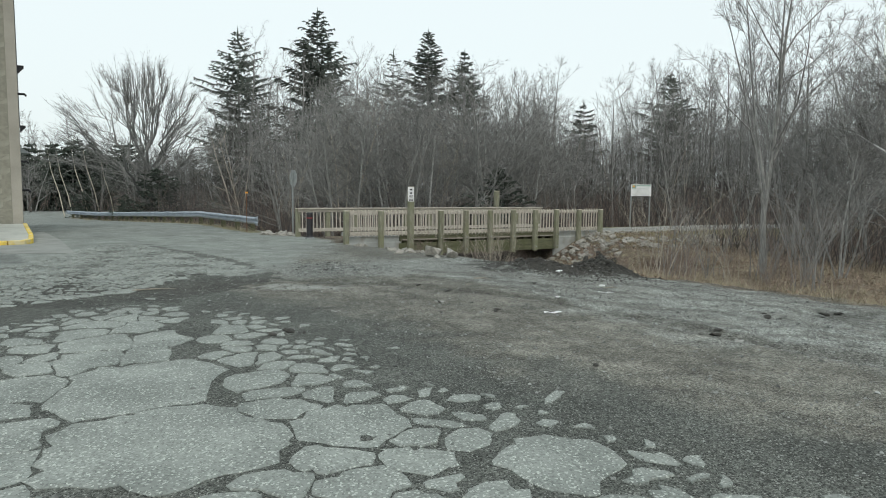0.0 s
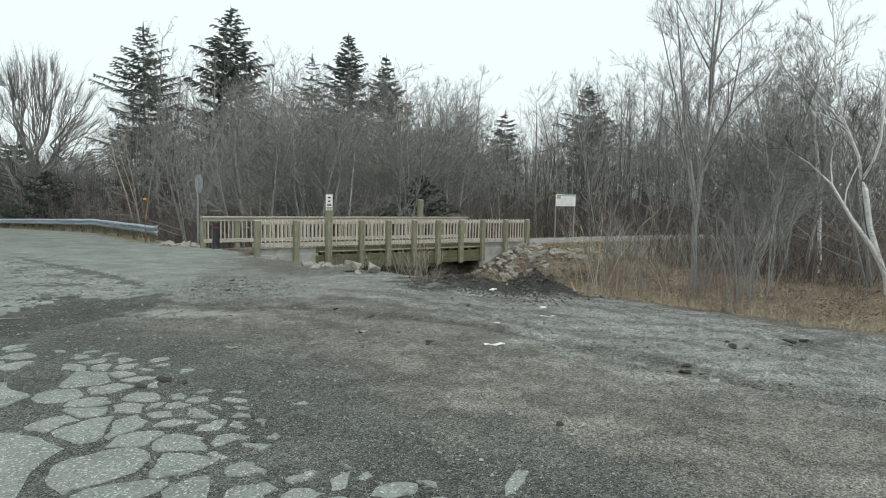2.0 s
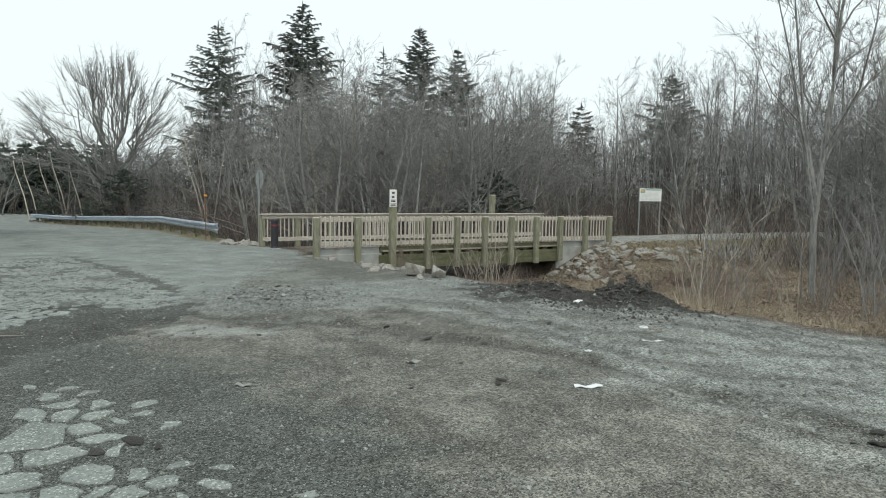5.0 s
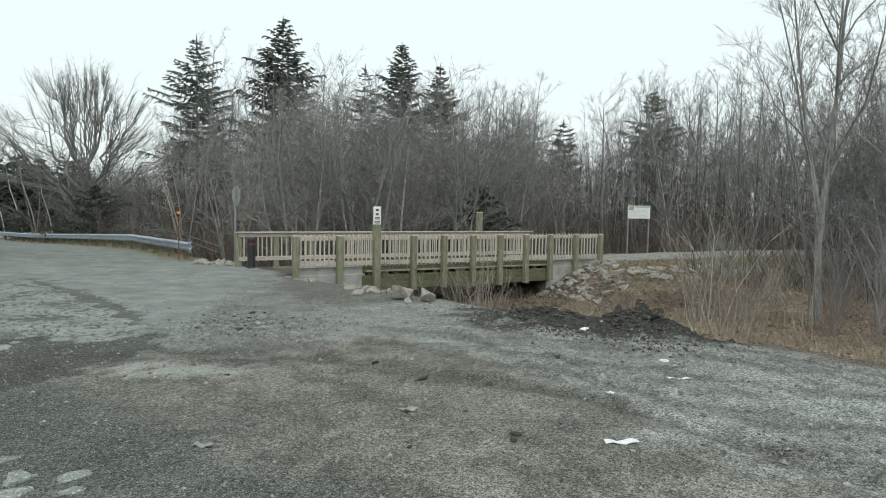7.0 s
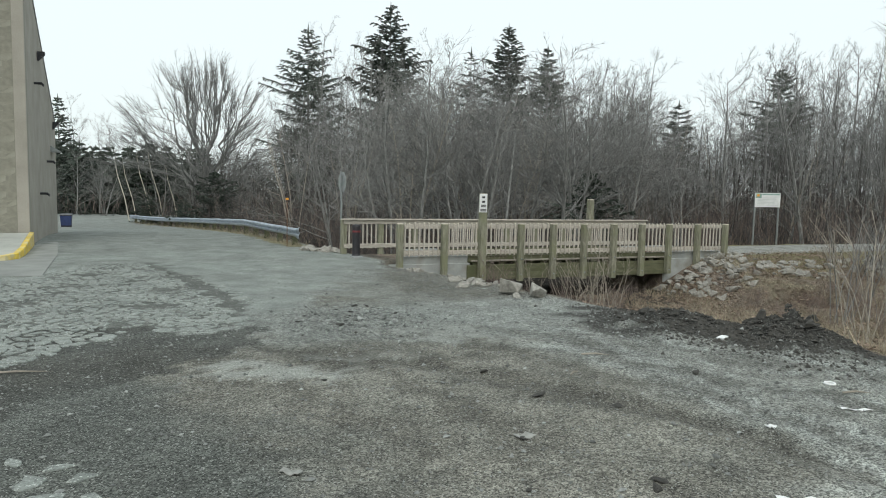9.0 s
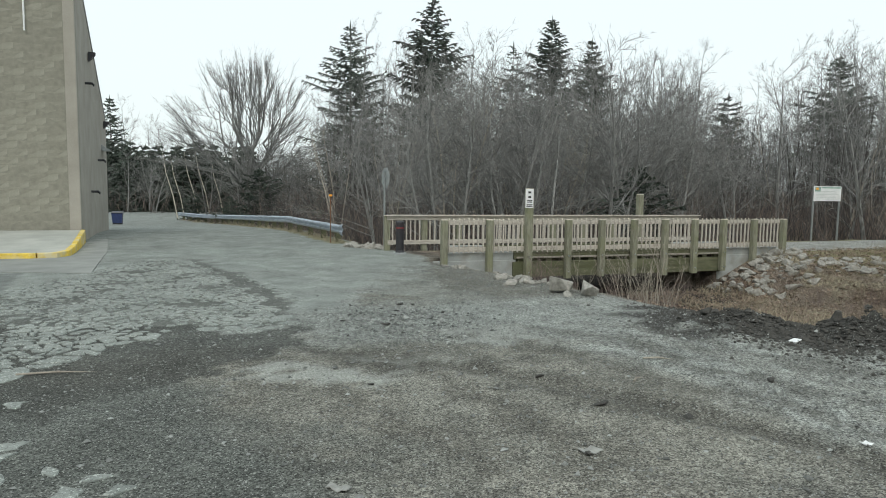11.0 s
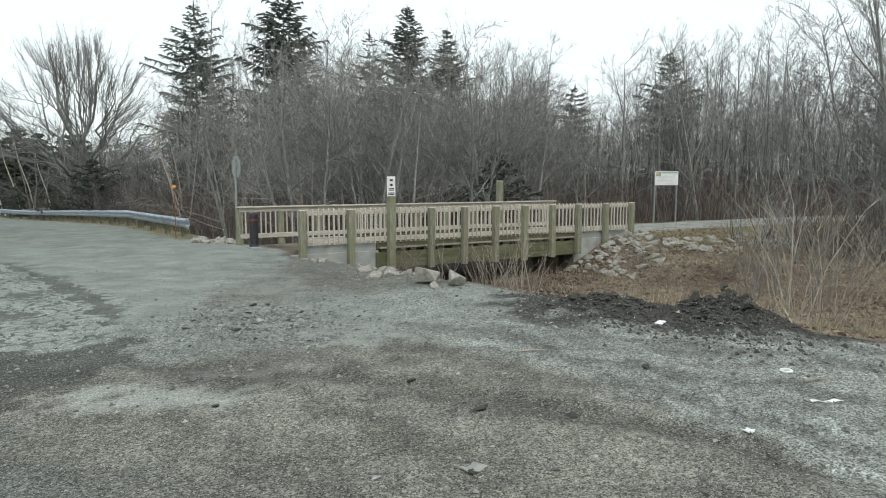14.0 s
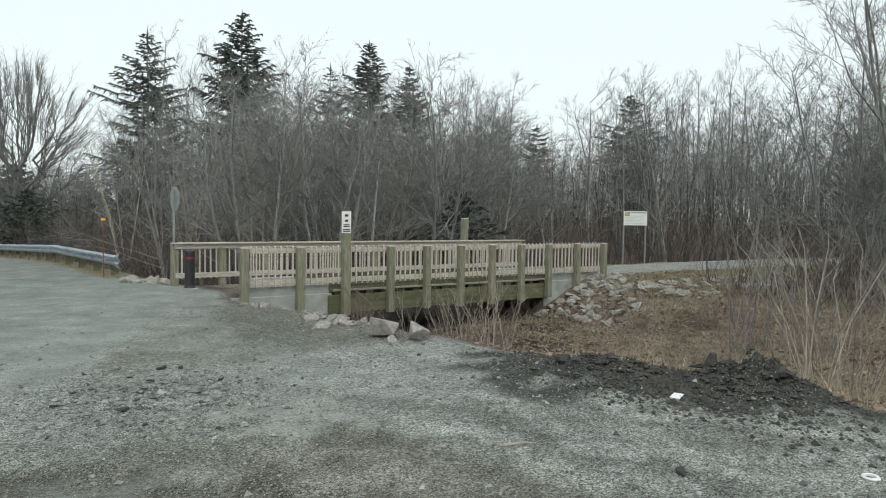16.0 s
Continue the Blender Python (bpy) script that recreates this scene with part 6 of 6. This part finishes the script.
    o = np.array([(1, 0, 0), (0, 1, 0), (-1, 0, 0), (0, -1, 0), (0, 0, 0.7), (0, 0, -0.6)])
    v = np.stack([x, y, z + s * 0.2], 1)[:, None] + (o[None] * s[:, None, None] * r.uniform(0.6, 1.3, (n, 6, 3))) + r.normal(0, 0.15, (n, 6, 3)) * s[:, None, None]
    f = np.array([(0, 1, 4), (1, 2, 4), (2, 3, 4), (3, 0, 4), (1, 0, 5), (2, 1, 5), (3, 2, 5), (0, 3, 5)])
    g = Mesh()
    g.v, g.f = v.reshape(-1, 3).tolist(), (f[None] + 6 * np.arange(n)[:, None, None]).reshape(-1, 3).tolist()
    n = 5000
    cx, cy = r.normal(1.2, 0.55, n), r.normal(-11.4, 0.9, n)
    s = r.uniform(0.008, 0.03, n) * (1 + r.uniform(0, 1, n) ** 5)
    v = np.stack([cx, cy, land(cx, cy) + s * 0.2], 1)[:, None] + o[None] * s[:, None, None] * r.uniform(0.5, 1.4, (n, 6, 3))
    h = Mesh()
    h.v, h.f = v.reshape(-1, 3).tolist(), (f[None] + 6 * np.arange(n)[:, None, None]).reshape(-1, 3).tolist()
    tagged(part("soil_crumbs", h, "clod"), "crumbs of dark earth at the lot's edge", "soil", kind="stuff")
    tagged(part("loose_gravel", g, "pebble"), "loose grey gravel over the lot", "gravel", kind="stuff")


scatter_brush()
scatter_ground_cover()


# ---- broken slabs of asphalt, and the blocks of the store's front ----
def clip(poly, px, py, nx_, ny_):
    """Keep the side of a polygon where (p - P) . n < 0."""
    out = []
    for (x0, y0), (x1, y1) in zip(poly, poly[1:] + poly[:1]):
        a, b = (x0 - px) * nx_ + (y0 - py) * ny_, (x1 - px) * nx_ + (y1 - py) * ny_
        if a < 0:
            out.append((x0, y0))
        if (a < 0) != (b < 0):
            t = a / (a - b)
            out.append((x0 + (x1 - x0) * t, y0 + (y1 - y0) * t))
    return out


def slab_size(x, y):
    if y > -12.4 and inside(np.array(x), np.array(y), FAR_SLABS):
        return 0.21
    r = 0.34
    r += 1.6 * math.exp(-(((x + 8.95) / 0.95) ** 2 + ((y + 17.9) / 1.45) ** 2))
    r += 0.5 * math.exp(-(((x + 6.4) / 0.5) ** 2 + ((y + 20.5) / 0.6) ** 2))
    r += 0.3 * math.exp(-(((x + 8.6) / 1.2) ** 2 + ((y + 14.8) / 0.9) ** 2))
    r += 0.12 * math.exp(-(((x + 7.3) / 0.7) ** 2 + ((y + 19.6) / 0.8) ** 2))
    rim = float(far_from(np.array(x), np.array(y), NEAR_SLABS[:9], False))
    return r * (0.5 + 0.5 * min(1, rim / 1.6))


def broken_slabs():
    r = random.Random(17)
    seeds = []
    tries = 0
    cells = {}
    # the widest plates, unbroken by the frost
    for x, y, s in ((-8.6, -17.0, 1.9), (-8.5, -18.9, 1.9), (-7.25, -19.0, 1.05), (-6.2, -20.3, 1.15), (-8.95, -15.15, 0.85), (-10.2, -18.1, 1.1)):
        cells.setdefault((int(x // 1.2), int(y // 1.2)), []).append((x, y, s))
        seeds.append((x, y, s))
    while tries < 40000:
        tries += 1
        if r.random() < 0.55:
            x, y = r.uniform(-13, -3.6), r.uniform(-24.5, -11.5)
            if not inside(np.array(x), np.array(y), NEAR_SLABS):
                continue
        else:
            x, y = r.uniform(-13, -4.8), r.uniform(-12.2, 1.5)
            if not inside(np.array(x), np.array(y), FAR_SLABS):
                continue
        s = slab_size(x, y) * r.choice((0.7, 0.85, 1.0, 1.0, 1.2)) * (0.72 if y > -11.4 else 1)
        cx, cy = int(x // 1.2), int(y // 1.2)
        near = [q for i in (-1, 0, 1) for j in (-1, 0, 1) for q in cells.get((cx + i, cy + j), ())]
        if any((x - a) ** 2 + (y - b) ** 2 < (0.5 * (s + c)) ** 2 * 0.8 for a, b, c in near):
            continue
        cells.setdefault((cx, cy), []).append((x, y, s))
        seeds.append((x, y, s))
    slabs = thing("broken_asphalt", "worn grey asphalt broken into slabs with dirt joints", "asphalt", kind="structure")
    pieces = []
    for x, y, s in seeds:
        rim = float(far_from(np.array(x), np.array(y), NEAR_SLABS[:9], False)) if y < -11.4 else 9
        if rim < 0.6 and r.random() > 0.15 + 1.3 * rim:
            continue
        cx, cy = int(x // 1.2), int(y // 1.2)
        near = [q for i in (-2, -1, 0, 1, 2) for j in (-2, -1, 0, 1, 2) for q in cells.get((cx + i, cy + j), ())]
        R = s * (2.4 if s > 0.5 else 1.35)
        poly = [(x + R * math.cos(k * math.pi / 5), y + R * math.sin(k * math.pi / 5)) for k in range(10)]
        for a, b, c in near:
            if (a, b) != (x, y):
                d = math.hypot(a - x, b - y)
                if d < 3 * s + c:
                    nx_, ny_ = (a - x) / d, (b - y) / d
                    gap = (0.008 if s > 0.5 else 0.016) + (0.07 * max(0, 1 - rim / 1.5)) + (0.02 if s > 0.5 else 0.045) * max(0, float(wavy(np.array((a + x) / 2), np.array((b + y) / 2), 2.1, 16))) + r.uniform(0, 0.012)
                    if y > -11.4:
                        gap *= 0.7
                    k_ = d * (0.25 + 0.5 * s / (s + c)) - gap
                    poly = clip(poly, x + nx_ * k_, y + ny_ * k_, nx_, ny_)
                    if len(poly) < 3:
                        break
        if len(poly) < 3:
            continue
        area = abs(sum(x0 * y1 - x1 * y0 for (x0, y0), (x1, y1) in zip(poly, poly[1:] + poly[:1]))) / 2
        around = sum(math.dist(p, q) for p, q in zip(poly, poly[1:] + poly[:1]))
        if area < 0.042 * around * around or area < 0.006:
            continue
        # cut corners, then roughen the outline
        out = []
        for (x0, y0), (x1, y1) in zip(poly, poly[1:] + poly[:1]):
            L = math.hypot(x1 - x0, y1 - y0)
            if L < 0.03:
                continue
            n = 2 + int(L / 0.16)
            for k in range(n):
                cut = 0.07 if s > 0.5 else 0.2
                t = cut + (1 - 2 * cut) * k / (n - 1)
                wob = 0.018 + 0.012 * s
                out.append((x0 + (x1 - x0) * t + r.uniform(-wob, wob), y0 + (y1 - y0) * t + r.uniform(-wob, wob)))
        if len(out) < 4:
            continue
        if y > -11.4 and (r.random() < 0.04):
            continue
        if y < -12 and float(far_from(np.array(x), np.array(y), [(-7.5, -12.9), (-7.9, -15), (-8.1, -16.4)], False)) < 0.17:
            continue
        if float(far_from(np.array(x), np.array(y), TRACK, False)) < 0.16:
            continue
        bent = [(p + 0.055 * float(wavy(np.array(p), np.array(q), 0.8, 17)), q + 0.055 * float(wavy(np.array(p), np.array(q), 0.8, 18))) for p, q in out]
        pieces.append((sum(p for p, q in bent) / len(bent), sum(q for p, q in bent) / len(bent), bent))
    cracked = thing("cracked_asphalt", "pale road asphalt crazed into small plates", "asphalt", kind="structure")
    for owner, mine, cx, cy in ((slabs, [p for p in pieces if p[1] < -11.4], -8.0, -17.0), (cracked, [p for p in pieces if p[1] >= -11.4], -7.2, -7.5)):
        rest = Mesh()
        mine.sort(key=lambda p: math.hypot(p[0] - cx, p[1] - cy))
        for k, (x, y, out) in enumerate(mine):
            n = len(out)
            ax, ay = np.array([p[0] for p in out]), np.array([p[1] for p in out])
            lift = r.uniform(0.006, 0.016)
            zz = land(ax, ay)
            ix, iy = ax + (x - ax) * 0.05, ay + (y - ay) * 0.05
            v = [(a, b, c - 0.03) for a, b, c in zip(ax, ay, zz)] + [(a, b, c + lift * 0.4) for a, b, c in zip(ax, ay, zz)] + [(a, b, c + lift) for a, b, c in zip(ix, iy, zz)]
            v.append((x, y, float(np.mean(zz)) + lift + 0.003))
            f = [(i, (i + 1) % n, n + (i + 1) % n, n + i) for i in range(n)] + [(n + i, n + (i + 1) % n, 2 * n + (i + 1) % n, 2 * n + i) for i in range(n)] + [(2 * n + i, 2 * n + (i + 1) % n, 3 * n) for i in range(n)]
            if k < 320:
                part("slab", Mesh().add(v, f), "asphalt", owner)
            else:
                rest.add(v, f)
        if rest.v:
            tagged(part("small_slabs", rest, "asphalt", owner), kind="stuff")


broken_slabs()


def store_blocks():
    r = random.Random(2)
    w, h = 0.59, 0.265
    shapes, forms = [], []
    for k in range(4):
        m = Mesh()
        j = [r.uniform(0.0, 0.012) for _ in range(9)]
        v = [(0.006, 0.05, 0.006), (w - 0.006, 0.05, 0.006), (w - 0.006, 0.05, h - 0.006), (0.006, 0.05, h - 0.006)]
        g = [(0.004 + (w - 0.008) * i / 2, 0.022 - j[i + 3 * q], 0.004 + (h - 0.008) * q / 2) for q in range(3) for i in range(3)]
        m.add(v + g, [(0, 1, 6, 5, 4), (1, 2, 12, 9, 6), (2, 3, 10, 11, 12), (3, 0, 4, 7, 10)] + [(4 + a + 3 * b, 5 + a + 3 * b, 8 + a + 3 * b, 7 + a + 3 * b) for a in (0, 1) for b in (0, 1)])
        forms.append((list(m.v), list(m.f)))
        shapes.append(m.data("block", "block"))
    upper = Mesh()
    for row in range(37):
        for k in range(11):
            x = store_x - 0.36 - (k + 1) * (w + 0.01) - (w / 2 if row % 2 else 0)
            z, i = 0.3 + row * (h + 0.01), r.randrange(4)
            if row < 27:
                part("block", shapes[i], "", front_wall, at=pose(x, store_y, z))
            else:
                upper.add([(a[0] + x, a[1] + store_y, a[2] + z) for a in forms[i][0]], forms[i][1])
    tagged(part("upper_masonry", upper, "block", front_wall), kind="stuff")


store_blocks()
